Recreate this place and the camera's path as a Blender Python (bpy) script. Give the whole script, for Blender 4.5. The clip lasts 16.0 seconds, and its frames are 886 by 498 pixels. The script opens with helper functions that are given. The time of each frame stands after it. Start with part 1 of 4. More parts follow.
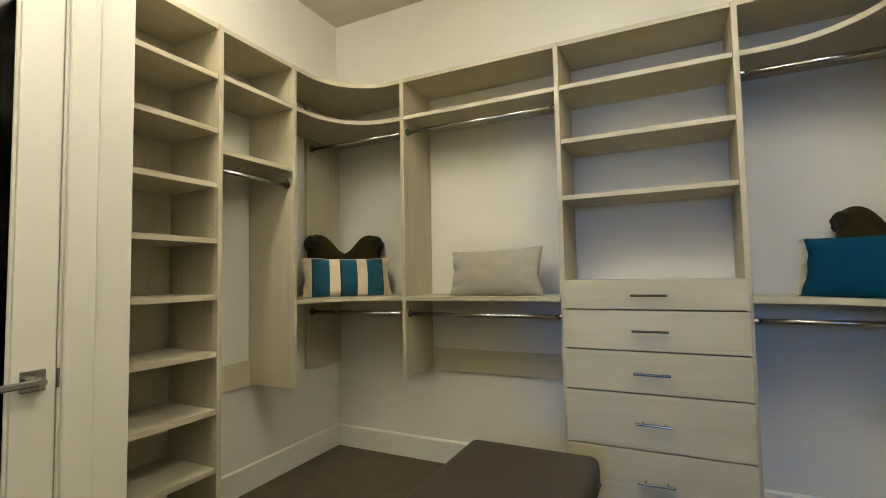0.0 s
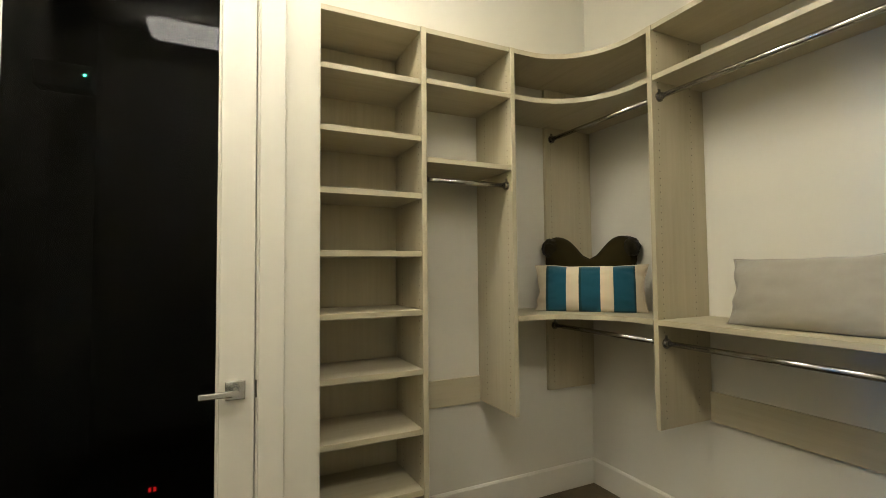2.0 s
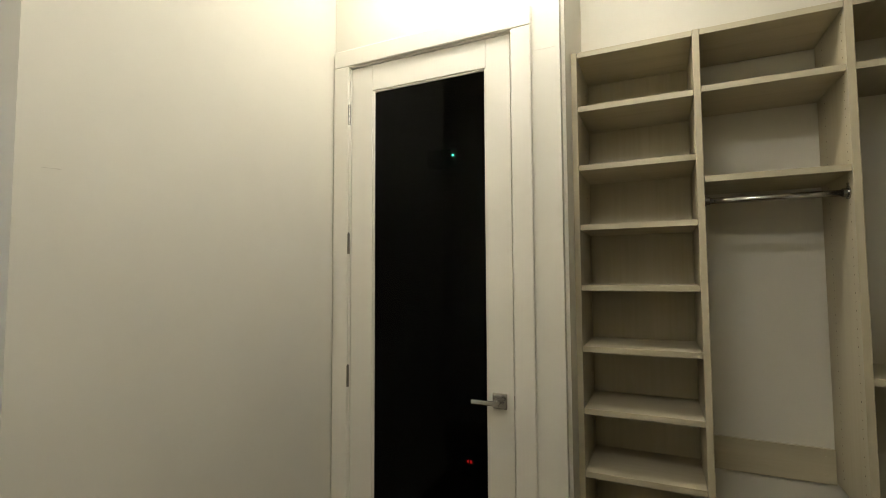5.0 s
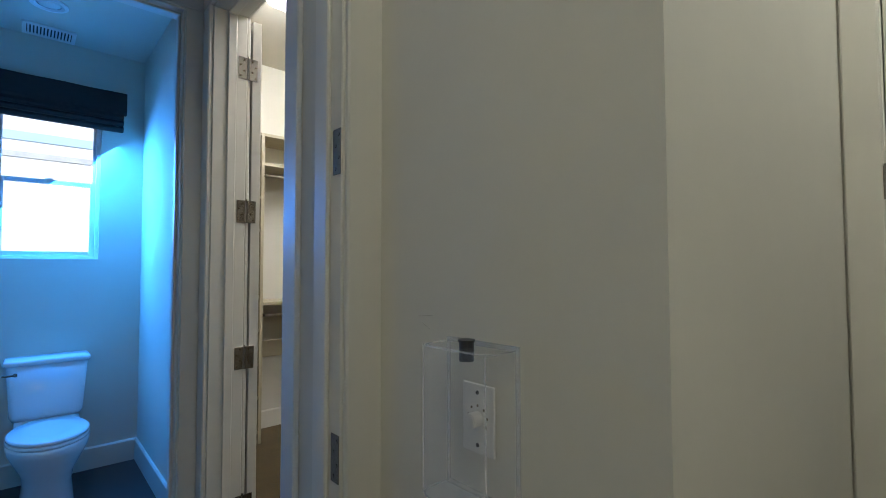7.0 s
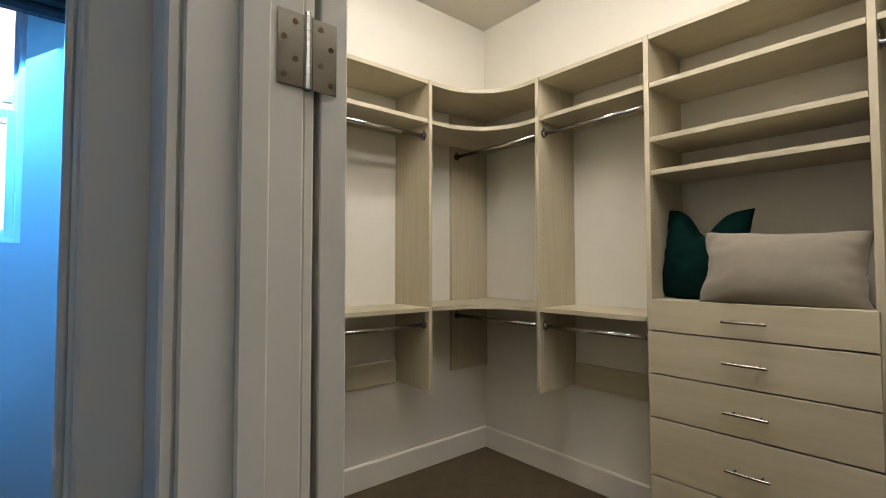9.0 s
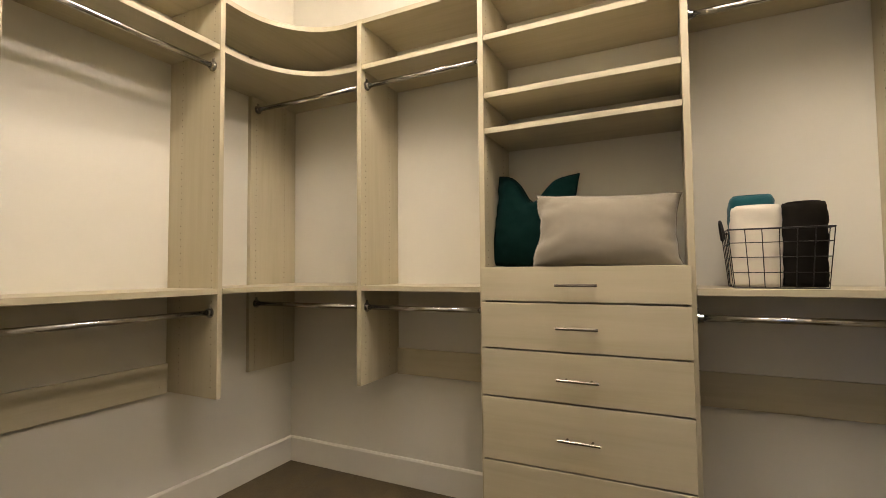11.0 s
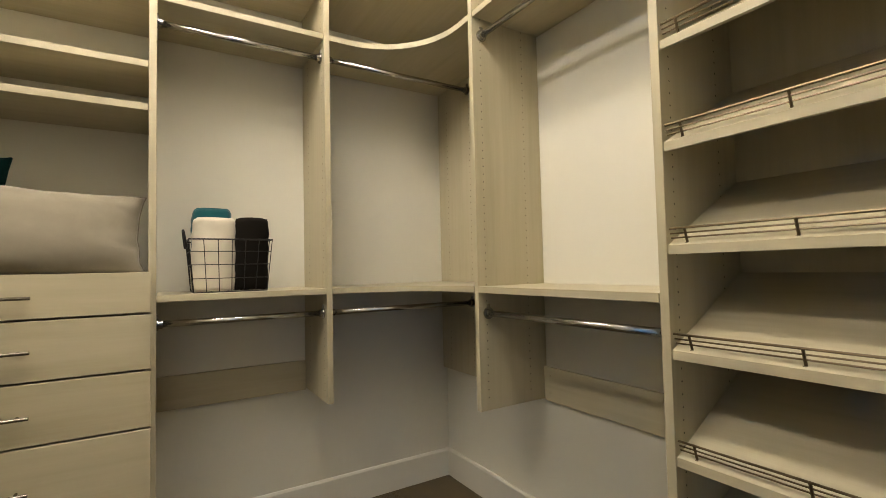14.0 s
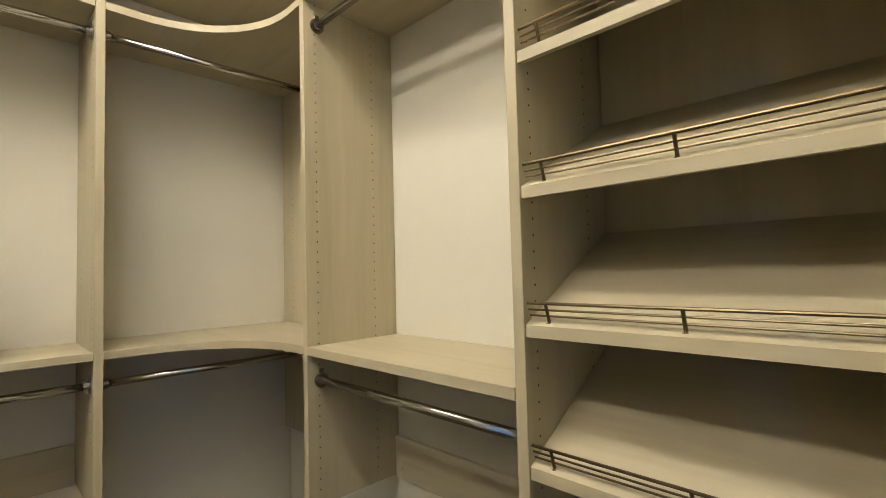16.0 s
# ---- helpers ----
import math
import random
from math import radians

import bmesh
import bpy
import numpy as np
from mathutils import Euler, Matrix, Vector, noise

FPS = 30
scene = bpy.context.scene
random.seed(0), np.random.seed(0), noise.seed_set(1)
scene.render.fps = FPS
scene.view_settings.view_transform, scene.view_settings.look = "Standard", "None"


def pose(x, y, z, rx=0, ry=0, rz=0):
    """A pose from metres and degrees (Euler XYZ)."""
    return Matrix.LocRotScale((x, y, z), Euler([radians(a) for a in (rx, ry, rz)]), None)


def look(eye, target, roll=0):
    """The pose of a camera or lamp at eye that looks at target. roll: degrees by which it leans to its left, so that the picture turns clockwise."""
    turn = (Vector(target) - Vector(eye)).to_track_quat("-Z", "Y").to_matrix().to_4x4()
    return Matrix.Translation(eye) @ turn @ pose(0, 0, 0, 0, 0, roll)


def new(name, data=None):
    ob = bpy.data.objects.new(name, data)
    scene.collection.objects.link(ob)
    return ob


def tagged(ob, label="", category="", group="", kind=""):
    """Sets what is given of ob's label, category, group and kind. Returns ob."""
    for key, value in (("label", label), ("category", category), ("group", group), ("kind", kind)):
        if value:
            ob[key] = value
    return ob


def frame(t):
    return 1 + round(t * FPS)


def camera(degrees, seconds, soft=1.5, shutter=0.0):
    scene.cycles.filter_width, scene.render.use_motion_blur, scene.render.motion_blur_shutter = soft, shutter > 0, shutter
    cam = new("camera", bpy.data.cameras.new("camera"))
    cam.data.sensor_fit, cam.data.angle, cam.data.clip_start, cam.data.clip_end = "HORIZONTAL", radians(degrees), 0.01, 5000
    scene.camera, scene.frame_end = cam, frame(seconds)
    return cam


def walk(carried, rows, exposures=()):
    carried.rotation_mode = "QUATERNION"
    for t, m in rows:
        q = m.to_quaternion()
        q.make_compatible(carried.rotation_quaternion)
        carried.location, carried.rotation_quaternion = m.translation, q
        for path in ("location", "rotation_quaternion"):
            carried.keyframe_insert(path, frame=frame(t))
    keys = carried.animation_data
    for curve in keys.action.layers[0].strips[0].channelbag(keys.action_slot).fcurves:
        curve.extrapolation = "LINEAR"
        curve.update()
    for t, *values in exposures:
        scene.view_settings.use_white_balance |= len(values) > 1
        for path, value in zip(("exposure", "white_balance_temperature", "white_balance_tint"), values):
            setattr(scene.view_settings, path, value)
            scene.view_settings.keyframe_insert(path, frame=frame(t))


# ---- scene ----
cam = camera(87.2, 16.0, soft=0.7)
PATH = [
    (0, (0.068, -0.106, 1.229), (-0.812, 1.686, 1.342), -1.1),
    (0.5, (0.033, -0.017, 1.287), (-1.07, 1.647, 1.4), -1.0),
    (1, (0.055, 0.094, 1.332), (-1.298, 1.563, 1.435), -0.9),
    (1.5, (0.068, 0.3, 1.331), (-1.524, 1.506, 1.435), -0.8),
    (2, (0.088, 0.564, 1.343), (-1.714, 1.427, 1.428), -0.5),
    (2.5, (0.015, 0.841, 1.332), (-1.918, 1.351, 1.399), -0.6),
    (3, (-0.038, 1.035, 1.355), (-2.024, 1.249, 1.439), -0.6),
    (3.2, (-0.018, 1.155, 1.368), (-2.015, 1.213, 1.467), -0.3),
    (5.3, (0.277, 1.236, 1.471), (-1.462, 0.254, 1.57), -0.3),
    (5.5, (0.286, 1.152, 1.47), (-1.393, 0.068, 1.56), -0.2),
    (5.6, (0.291, 1.08, 1.467), (-1.359, -0.047, 1.557), -0.1),
    (6, (0.336, 0.827, 1.465), (-1.188, -0.465, 1.549), -0.2),
    (6.5, (0.329, 0.452, 1.399), (-1.057, -0.988, 1.479), -0.1),
    (7, (0.232, -0.02, 1.381), (-1.104, -1.507, 1.459), -0.1),
    (7.5, (0.167, -0.508, 1.36), (-1.127, -2.031, 1.444), -0.1),
    (8, (0.036, -0.946, 1.347), (-1.233, -2.49, 1.422), -0.1),
    (8.2, (-0.023, -1.111, 1.352), (-1.285, -2.661, 1.427), -0.0),
    (10.3, (-0.516, -1.858, 1.232), (-2.07, -3.114, 1.323), -0.3),
    (10.5, (-0.534, -1.873, 1.199), (-2.158, -3.035, 1.298), -0.4),
    (11, (-0.519, -1.901, 1.18), (-2.313, -2.78, 1.27), -0.5),
    (11.5, (-0.5, -1.932, 1.153), (-2.418, -2.494, 1.245), -0.8),
    (12, (-0.478, -1.915, 1.101), (-2.466, -2.099, 1.213), -0.9),
    (12.5, (-0.458, -1.868, 1.093), (-2.449, -1.699, 1.183), -1.1),
    (13, (-0.447, -1.822, 1.091), (-2.379, -1.315, 1.184), -1.1),
    (13.5, (-0.439, -1.809, 1.13), (-2.265, -0.998, 1.222), -1.1),
    (14, (-0.449, -1.819, 1.179), (-2.151, -0.772, 1.263), -1.3),
    (14.5, (-0.453, -1.826, 1.223), (-2.043, -0.615, 1.302), -1.3),
    (15, (-0.475, -1.778, 1.285), (-1.975, -0.457, 1.361), -1.3),
    (15.5, (-0.552, -1.619, 1.326), (-2.004, -0.246, 1.408), -1.3),
    (16, (-0.635, -1.456, 1.331), (-2.044, -0.04, 1.421), -1.5),
]
EXPOSURES = [(0.0, 1.45, 6500, 12), (3.0, 1.36, 6350, 13), (5.5, 0.82, 6150, 14), (6.0, 0.78, 6000, 14), (6.5, 0.52, 5900, 12), (7.0, 0.22, 5700, 10), (7.5, -0.10, 5550, 10), (8.2, -0.04, 5550, 10), (10.3, 0.70, 7000, 24), (11.0, 0.68, 6850, 18), (11.5, 0.72, 6700, 13), (12.5, 0.77, 6400, 8), (13.2, 0.75, 6450, 9), (14.5, 0.73, 6800, 10), (16.0, 0.73, 6700, 9)]
walk(cam, [(t, look(eye, target, roll)) for t, eye, target, roll in PATH], EXPOSURES)

# ---------------------------------------------------------------- light
world = bpy.data.worlds.new("sky")
scene.world = world
world.use_nodes = True
_wn = world.node_tree.nodes
_bg = _wn["Background"]
_sky = _wn.new("ShaderNodeTexSky")
_sky.sky_type = "NISHITA"
_sky.sun_disc = False
_sky.sun_elevation = radians(40)
_sky.sun_rotation = radians(22)
_bg.inputs["Strength"].default_value = 0.12
world.node_tree.links.new(_sky.outputs[0], _bg.inputs["Color"])

LAMP_A, LAMP_B = 12.5, 23.0
COLOUR_A, COLOUR_B = (1.0, 0.96, 0.83), (1.0, 0.925, 0.84)
DAY_COLOUR = (0.055, 0.31, 1.0)


def area(name, eye, target, w, h, power, colour):
    data = bpy.data.lights.new(name, "AREA")
    data.shape, data.size, data.size_y = "RECTANGLE", w, h
    data.energy, data.color = power, colour
    ob = new(name, data)
    ob.matrix_world = look(eye, target)
    return ob


_sun = bpy.data.lights.new("sun", "SUN")
_sun.energy, _sun.angle, _sun.color = 5.0, radians(0.5), (1.0, 0.98, 0.95)
new("sun", _sun).matrix_world = look((0, 0, 0), (-0.35, -0.85, -0.8))
area("daylight_toilet_window", (0.12, -4.10, 1.95), (-0.63, -3.65, 1.00), 0.44, 0.9, 48, DAY_COLOUR)
# Unseen lamp added in the east for the blue light on hall walls.
area("daylight_unseen_east", (2.96, -2.70, 1.6), (0.0, -1.0, 1.35), 1.05, 1.35, 3.8, (0.07, 0.31, 1.0))


# ---------------------------------------------------------------- materials
def material(name, colour, rough=0.6, metal=0.0, var=0.0, scale=6.0, stretch=(1, 1, 1), bump=0.0, bscale=120.0,
             bstretch=(1, 1, 1), dist=0.002, second=None, spec=0.5, sheen=0.0):
    m = bpy.data.materials.new(name)
    m.use_nodes = True
    nt = m.node_tree
    n, l = nt.nodes, nt.links
    b = n["Principled BSDF"]
    b.inputs["Roughness"].default_value = rough
    b.inputs["Metallic"].default_value = metal
    b.inputs["Specular IOR Level"].default_value = spec
    b.inputs["Sheen Weight"].default_value = sheen
    b.inputs["Base Color"].default_value = (*colour, 1)
    tc = n.new("ShaderNodeTexCoord")
    if var:
        mp = n.new("ShaderNodeMapping")
        mp.inputs["Scale"].default_value = stretch
        l.new(tc.outputs["Object"], mp.inputs["Vector"])
        big = n.new("ShaderNodeTexNoise")
        big.inputs["Scale"].default_value = scale
        big.inputs["Detail"].default_value = 6
        big.inputs["Roughness"].default_value = 0.62
        l.new(mp.outputs[0], big.inputs["Vector"])
        ramp = n.new("ShaderNodeValToRGB")
        lo = tuple(c * (1 - var) for c in colour)
        hi = tuple(min(1, c * (1 + var * 0.7)) for c in colour)
        ramp.color_ramp.elements[0].color = (*(second or lo), 1)
        ramp.color_ramp.elements[1].color = (*hi, 1)
        ramp.color_ramp.elements[0].position = 0.3
        ramp.color_ramp.elements[1].position = 0.7
        l.new(big.outputs["Fac"], ramp.inputs["Fac"])
        l.new(ramp.outputs["Color"], b.inputs["Base Color"])
        rr = n.new("ShaderNodeMapRange")
        rr.inputs["To Min"].default_value = max(0.02, rough * 0.88)
        rr.inputs["To Max"].default_value = min(1, rough * 1.12)
        l.new(big.outputs["Fac"], rr.inputs["Value"])
        l.new(rr.outputs[0], b.inputs["Roughness"])
    if bump:
        mb = n.new("ShaderNodeMapping")
        mb.inputs["Scale"].default_value = bstretch
        l.new(tc.outputs["Object"], mb.inputs["Vector"])
        fine = n.new("ShaderNodeTexNoise")
        fine.inputs["Scale"].default_value = bscale
        fine.inputs["Detail"].default_value = 3
        l.new(mb.outputs[0], fine.inputs["Vector"])
        bn = n.new("ShaderNodeBump")
        bn.inputs["Strength"].default_value = bump
        bn.inputs["Distance"].default_value = dist
        l.new(fine.outputs["Fac"], bn.inputs["Height"])
        l.new(bn.outputs[0], b.inputs["Normal"])
    return m


def laminate(name, axis):
    """Pale greige textured wood laminate with its grain along one axis: broad bands, fine streaks, pressed relief."""
    m = material(name, (0.56, 0.50, 0.39), rough=0.5)
    nt = m.node_tree
    n, l = nt.nodes, nt.links
    b = n["Principled BSDF"]
    tc = n.new("ShaderNodeTexCoord")
    info = n.new("ShaderNodeObjectInfo")
    add = n.new("ShaderNodeVectorMath")
    add.operation = "ADD"
    mul = n.new("ShaderNodeVectorMath")
    mul.operation = "SCALE"
    comb = n.new("ShaderNodeCombineXYZ")
    for k in range(3):
        l.new(info.outputs["Random"], comb.inputs[k])
    l.new(comb.outputs[0], mul.inputs[0])
    mul.inputs["Scale"].default_value = 7.0
    l.new(tc.outputs["Object"], add.inputs[0])
    l.new(mul.outputs[0], add.inputs[1])

    def streak(across, along, scale, detail):
        mp = n.new("ShaderNodeMapping")
        s = [across] * 3
        s["xyz".index(axis)] = along
        mp.inputs["Scale"].default_value = s
        l.new(add.outputs[0], mp.inputs["Vector"])
        t = n.new("ShaderNodeTexNoise")
        t.inputs["Scale"].default_value = scale
        t.inputs["Detail"].default_value = detail
        t.inputs["Roughness"].default_value = 0.6
        l.new(mp.outputs[0], t.inputs["Vector"])
        return t

    broad, fine, pore = streak(1, 0.10, 9, 3), streak(1, 0.05, 42, 5), streak(1, 0.03, 150, 2)
    mix1 = n.new("ShaderNodeMath")
    mix1.operation = "MULTIPLY_ADD"
    mix1.inputs[1].default_value = 0.42
    l.new(fine.outputs["Fac"], mix1.inputs[0])
    half = n.new("ShaderNodeMath")
    half.operation = "MULTIPLY"
    half.inputs[1].default_value = 0.58
    l.new(broad.outputs["Fac"], half.inputs[0])
    l.new(half.outputs[0], mix1.inputs[2])
    ramp = n.new("ShaderNodeValToRGB")
    e = ramp.color_ramp.elements
    e[0].position, e[0].color = 0.32, (0.394, 0.346, 0.224, 1)
    e[1].position, e[1].color = 0.66, (0.482, 0.431, 0.298, 1)
    mid = e.new(0.47)
    mid.color = (0.442, 0.391, 0.263, 1)
    l.new(mix1.outputs[0], ramp.inputs["Fac"])
    l.new(ramp.outputs["Color"], b.inputs["Base Color"])
    bn = n.new("ShaderNodeBump")
    bn.inputs["Strength"].default_value = 0.25
    bn.inputs["Distance"].default_value = 0.0006
    l.new(pore.outputs["Fac"], bn.inputs["Height"])
    l.new(bn.outputs[0], b.inputs["Normal"])
    return m


WOOD = {a: laminate("greige_laminate_" + a, a) for a in "xyz"}
PAINT = material("wall_paint", (0.638, 0.610, 0.515), 0.75, var=0.035, scale=1.6, bump=0.12, bscale=260, dist=0.0012)
CEIL = material("ceiling_paint", (0.605, 0.575, 0.490), 0.85, var=0.03, scale=1.2, bump=0.15, bscale=200, dist=0.0015)
TRIM = material("trim_enamel", (0.665, 0.635, 0.545), 0.36, var=0.03, scale=3)
CARPET = material("brown_carpet", (0.092, 0.064, 0.021), 0.95, var=0.28, scale=9, bump=0.9, bscale=420, dist=0.006, sheen=0.05)
DARKFLOOR = material("dark_wood_floor", (0.035, 0.03, 0.027), 0.35, var=0.35, scale=7, stretch=(1, 0.08, 1), bump=0.2, bscale=60, bstretch=(1, 0.05, 1))
CHROME = material("polished_chrome", (0.55, 0.54, 0.52), 0.17, 1.0, var=0.05, scale=20)
NICKEL = material("brushed_nickel", (0.34, 0.325, 0.30), 0.22, 1.0, var=0.08, scale=30, stretch=(1, 1, 8))
HANDLE = material("dark_steel", (0.17, 0.152, 0.128), 0.22, 1.0, var=0.06, scale=30)
BRONZE = material("bronze_rail", (0.15, 0.112, 0.066), 0.34, 1.0, var=0.1, scale=30)
BLACKWIRE = material("black_wire", (0.02, 0.018, 0.016), 0.45, 0.6, var=0.2, scale=30)
# Pin holes are not cut: flat discs carry their inner shade as dark colour.
HOLE_DISC = material("shaded_hole", (0.05, 0.04, 0.03), 0.9)
# Darkened far below black plastic so the added light holders stay unseen.
DARKCASE = material("hidden_black_case", (0.0008, 0.0008, 0.0008), 0.9, spec=0.0, var=0.2, scale=20)
BLACK = material("black_plastic", (0.02, 0.02, 0.02), 0.5, var=0.2, scale=20)
# Near black: the closet's missing light is put into its surface colour.
UNLITWALL = material("unlit_closet_black", (0.003, 0.003, 0.003), 0.9, var=0.1, scale=3)
PORCELAIN = material("white_porcelain", (0.80, 0.80, 0.79), 0.12, var=0.015, scale=3)
PLASTICW = material("white_plastic", (0.74, 0.72, 0.66), 0.4, var=0.03, scale=10)
BLIND = material("black_blind_cloth", (0.022, 0.02, 0.018), 0.85, var=0.25, scale=40, bump=0.5, bscale=500, dist=0.001)
LEATHER = material("brown_bench_leather", (0.042, 0.031, 0.019), 0.5, var=0.16, scale=9, bump=0.3, bscale=180, dist=0.0012)


def cloth(name, colour, var=0.06, bump=0.55, bscale=650, sheen=0.25):
    return material(name, colour, 0.88, spec=0.08 if max(colour) < 0.12 else 0.3, var=var, scale=14, bump=bump, bscale=bscale, dist=0.0016, sheen=sheen)


GREYC = cloth("grey_velvet_cloth", (0.335, 0.306, 0.243))
GREIGEC = cloth("greige_velvet_cloth", (0.240, 0.210, 0.156))
BROWNC = cloth("dark_brown_cloth", (0.022, 0.0165, 0.0045), sheen=0.0)
FURC = cloth("dark_brown_fur", (0.014, 0.0105, 0.003), var=0.4, bump=1.0, bscale=240, sheen=0.15)
TEALC = cloth("deep_teal_cloth", (0.0006, 0.0125, 0.0108), sheen=0.0)
BLUEC = cloth("peacock_blue_cloth", (0.001, 0.045, 0.085), sheen=0.0)
CREAMC = cloth("cream_cloth", (0.60, 0.50, 0.345))
TOWELW = cloth("white_terry", (0.62, 0.565, 0.455), bump=0.9, bscale=330)
TOWELB = cloth("black_terry", (0.009, 0.0075, 0.0055), bump=0.9, bscale=330, sheen=0.0)
TOWELT = cloth("teal_terry", (0.01, 0.085, 0.10), bump=0.9, bscale=330)


def stripes_material():
    """Cream linen with three teal velvet bands across the pillow's width."""
    m = cloth("teal_striped_cloth", (0.60, 0.50, 0.345))
    nt = m.node_tree
    n, l = nt.nodes, nt.links
    b = n["Principled BSDF"]
    tc = n.new("ShaderNodeTexCoord")
    sep = n.new("ShaderNodeSeparateXYZ")
    l.new(tc.outputs["Object"], sep.inputs[0])
    mr = n.new("ShaderNodeMapRange")
    mr.inputs["From Min"].default_value = -0.3
    mr.inputs["From Max"].default_value = 0.3
    l.new(sep.outputs["X"], mr.inputs["Value"])
    ramp = n.new("ShaderNodeValToRGB")
    ramp.color_ramp.interpolation = "CONSTANT"
    cream, teal, dark = (0.60, 0.50, 0.345, 1), (0.002, 0.062, 0.095, 1), (0.0015, 0.035, 0.042, 1)
    stops = [(0.0, cream), (0.115, dark), (0.14, teal), (0.297, cream), (0.41, dark), (0.43, teal), (0.59, cream), (0.70, teal), (0.87, dark), (0.885, cream)]
    e = ramp.color_ramp.elements
    e[0].position, e[0].color = stops[0]
    e[1].position, e[1].color = stops[1]
    for p, c in stops[2:]:
        k = e.new(p)
        k.color = c
    l.new(mr.outputs[0], ramp.inputs["Fac"])
    l.new(ramp.outputs["Color"], b.inputs["Base Color"])
    return m


STRIPES = stripes_material()


def glass_material(name, colour=(1, 1, 1), rough=0.0, ior=1.48):
    m = bpy.data.materials.new(name)
    m.use_nodes = True
    b = m.node_tree.nodes["Principled BSDF"]
    b.inputs["Base Color"].default_value = (*colour, 1)
    b.inputs["Roughness"].default_value = rough
    b.inputs["Transmission Weight"].default_value = 1.0
    b.inputs["IOR"].default_value = ior
    return m


GLASS = glass_material("clear_glass")
# Clear pane: black tint stands for the unlit room, low IOR dims reflections.
DOORGLASS = glass_material("darkened_door_glass", (0.03, 0.03, 0.03), ior=1.19)
ACRYLIC = material("clear_acrylic", (0.8, 0.84, 0.88), 0.08)
ACRYLIC.node_tree.nodes["Principled BSDF"].inputs["Alpha"].default_value = 0.13
# Paler, denser acrylic that imitates light caught along the cover's edges.
ACRYLIC_EDGE = material("acrylic_edge_glint", (0.8, 0.84, 0.88), 0.1)
ACRYLIC_EDGE.node_tree.nodes["Principled BSDF"].inputs["Alpha"].default_value = 0.28


def glow(name, colour, strength):
    m = bpy.data.materials.new(name)
    m.use_nodes = True
    b = m.node_tree.nodes["Principled BSDF"]
    b.inputs["Base Color"].default_value = (0.8, 0.8, 0.78, 1)
    b.inputs["Emission Color"].default_value = (*colour, 1)
    b.inputs["Emission Strength"].default_value = strength
    return m


DIFFUSER_A = glow("lamp_diffuser_a", COLOUR_A, LAMP_A)
DIFFUSER_B = glow("lamp_diffuser_b", COLOUR_B, LAMP_B)


# ---------------------------------------------------------------- mesh helpers
def thing(name, origin, label, category, group="", kind=""):
    ob = new(name)
    ob.empty_display_size = 0.1
    ob.location = origin
    return tagged(ob, label, category, group, kind)


def base_of(ob):
    while ob.parent:
        ob = ob.parent
    return Vector(ob.location)


def part(name, bm, mat, parent, label="", kind="", smooth=False):
    """One mesh under a thing or part; the bmesh is in world metres."""
    bmesh.ops.translate(bm, verts=bm.verts, vec=-base_of(parent))
    return local_part(name, bm, mat, parent, label, kind, smooth)


def local_part(name, bm, mat, parent, label="", kind="", smooth=False):
    bmesh.ops.recalc_face_normals(bm, faces=bm.faces)
    me = bpy.data.meshes.new(name)
    for f in bm.faces:
        f.smooth = smooth
    bm.to_mesh(me)
    bm.free()
    me.materials.append(mat)
    ob = new(name, me)
    ob.parent = parent
    return tagged(ob, label, "", "", kind)


def solid(name, bm, mat, label, category, group="", kind="", smooth=False, origin=(0, 0, 0)):
    """A top-level mesh thing."""
    bmesh.ops.translate(bm, verts=bm.verts, vec=-Vector(origin))
    bmesh.ops.recalc_face_normals(bm, faces=bm.faces)
    me = bpy.data.meshes.new(name)
    for f in bm.faces:
        f.smooth = smooth
    bm.to_mesh(me)
    bm.free()
    me.materials.append(mat)
    ob = new(name, me)
    ob.location = origin
    return tagged(ob, label, category, group, kind)


def bx(bm, x0, x1, y0, y1, z0, z1, bev=0.0, seg=1):
    x0, x1, y0, y1, z0, z1 = min(x0, x1), max(x0, x1), min(y0, y1), max(y0, y1), min(z0, z1), max(z0, z1)
    tmp = bmesh.new()
    bmesh.ops.create_cube(tmp, size=1)
    for v in tmp.verts:
        v.co = ((x0 + x1) / 2 + v.co.x * (x1 - x0), (y0 + y1) / 2 + v.co.y * (y1 - y0), (z0 + z1) / 2 + v.co.z * (z1 - z0))
    if bev:
        bmesh.ops.bevel(tmp, geom=tmp.edges[:], offset=bev, segments=seg, affect="EDGES", profile=0.5)
    join(bm, tmp)
    return bm


def join(bm, tmp, m=None):
    idx = {}
    for v in tmp.verts:
        idx[v] = bm.verts.new(m @ v.co if m else v.co)
    for f in tmp.faces:
        bm.faces.new([idx[v] for v in f.verts])
    tmp.free()
    return bm


def box(*a, **k):
    return bx(bmesh.new(), *a, **k)


def tube(bm, p, q, r, n=12, caps=True):
    p, q = Vector(p), Vector(q)
    axis = (q - p).normalized()
    up = Vector((0, 0, 1)) if abs(axis.z) < 0.9 else Vector((1, 0, 0))
    a = axis.cross(up).normalized()
    b = axis.cross(a)
    rings = [[bm.verts.new(c + r * (math.cos(2 * math.pi * i / n) * a + math.sin(2 * math.pi * i / n) * b)) for i in range(n)] for c in (p, q)]
    for i in range(n):
        bm.faces.new((rings[0][i], rings[0][(i + 1) % n], rings[1][(i + 1) % n], rings[1][i]))
    if caps:
        bm.faces.new(rings[0][::-1])
        bm.faces.new(rings[1])
    return bm


def polytube(bm, pts, r, n=8):
    for p, q in zip(pts, pts[1:]):
        tube(bm, p, q, r, n)
    return bm


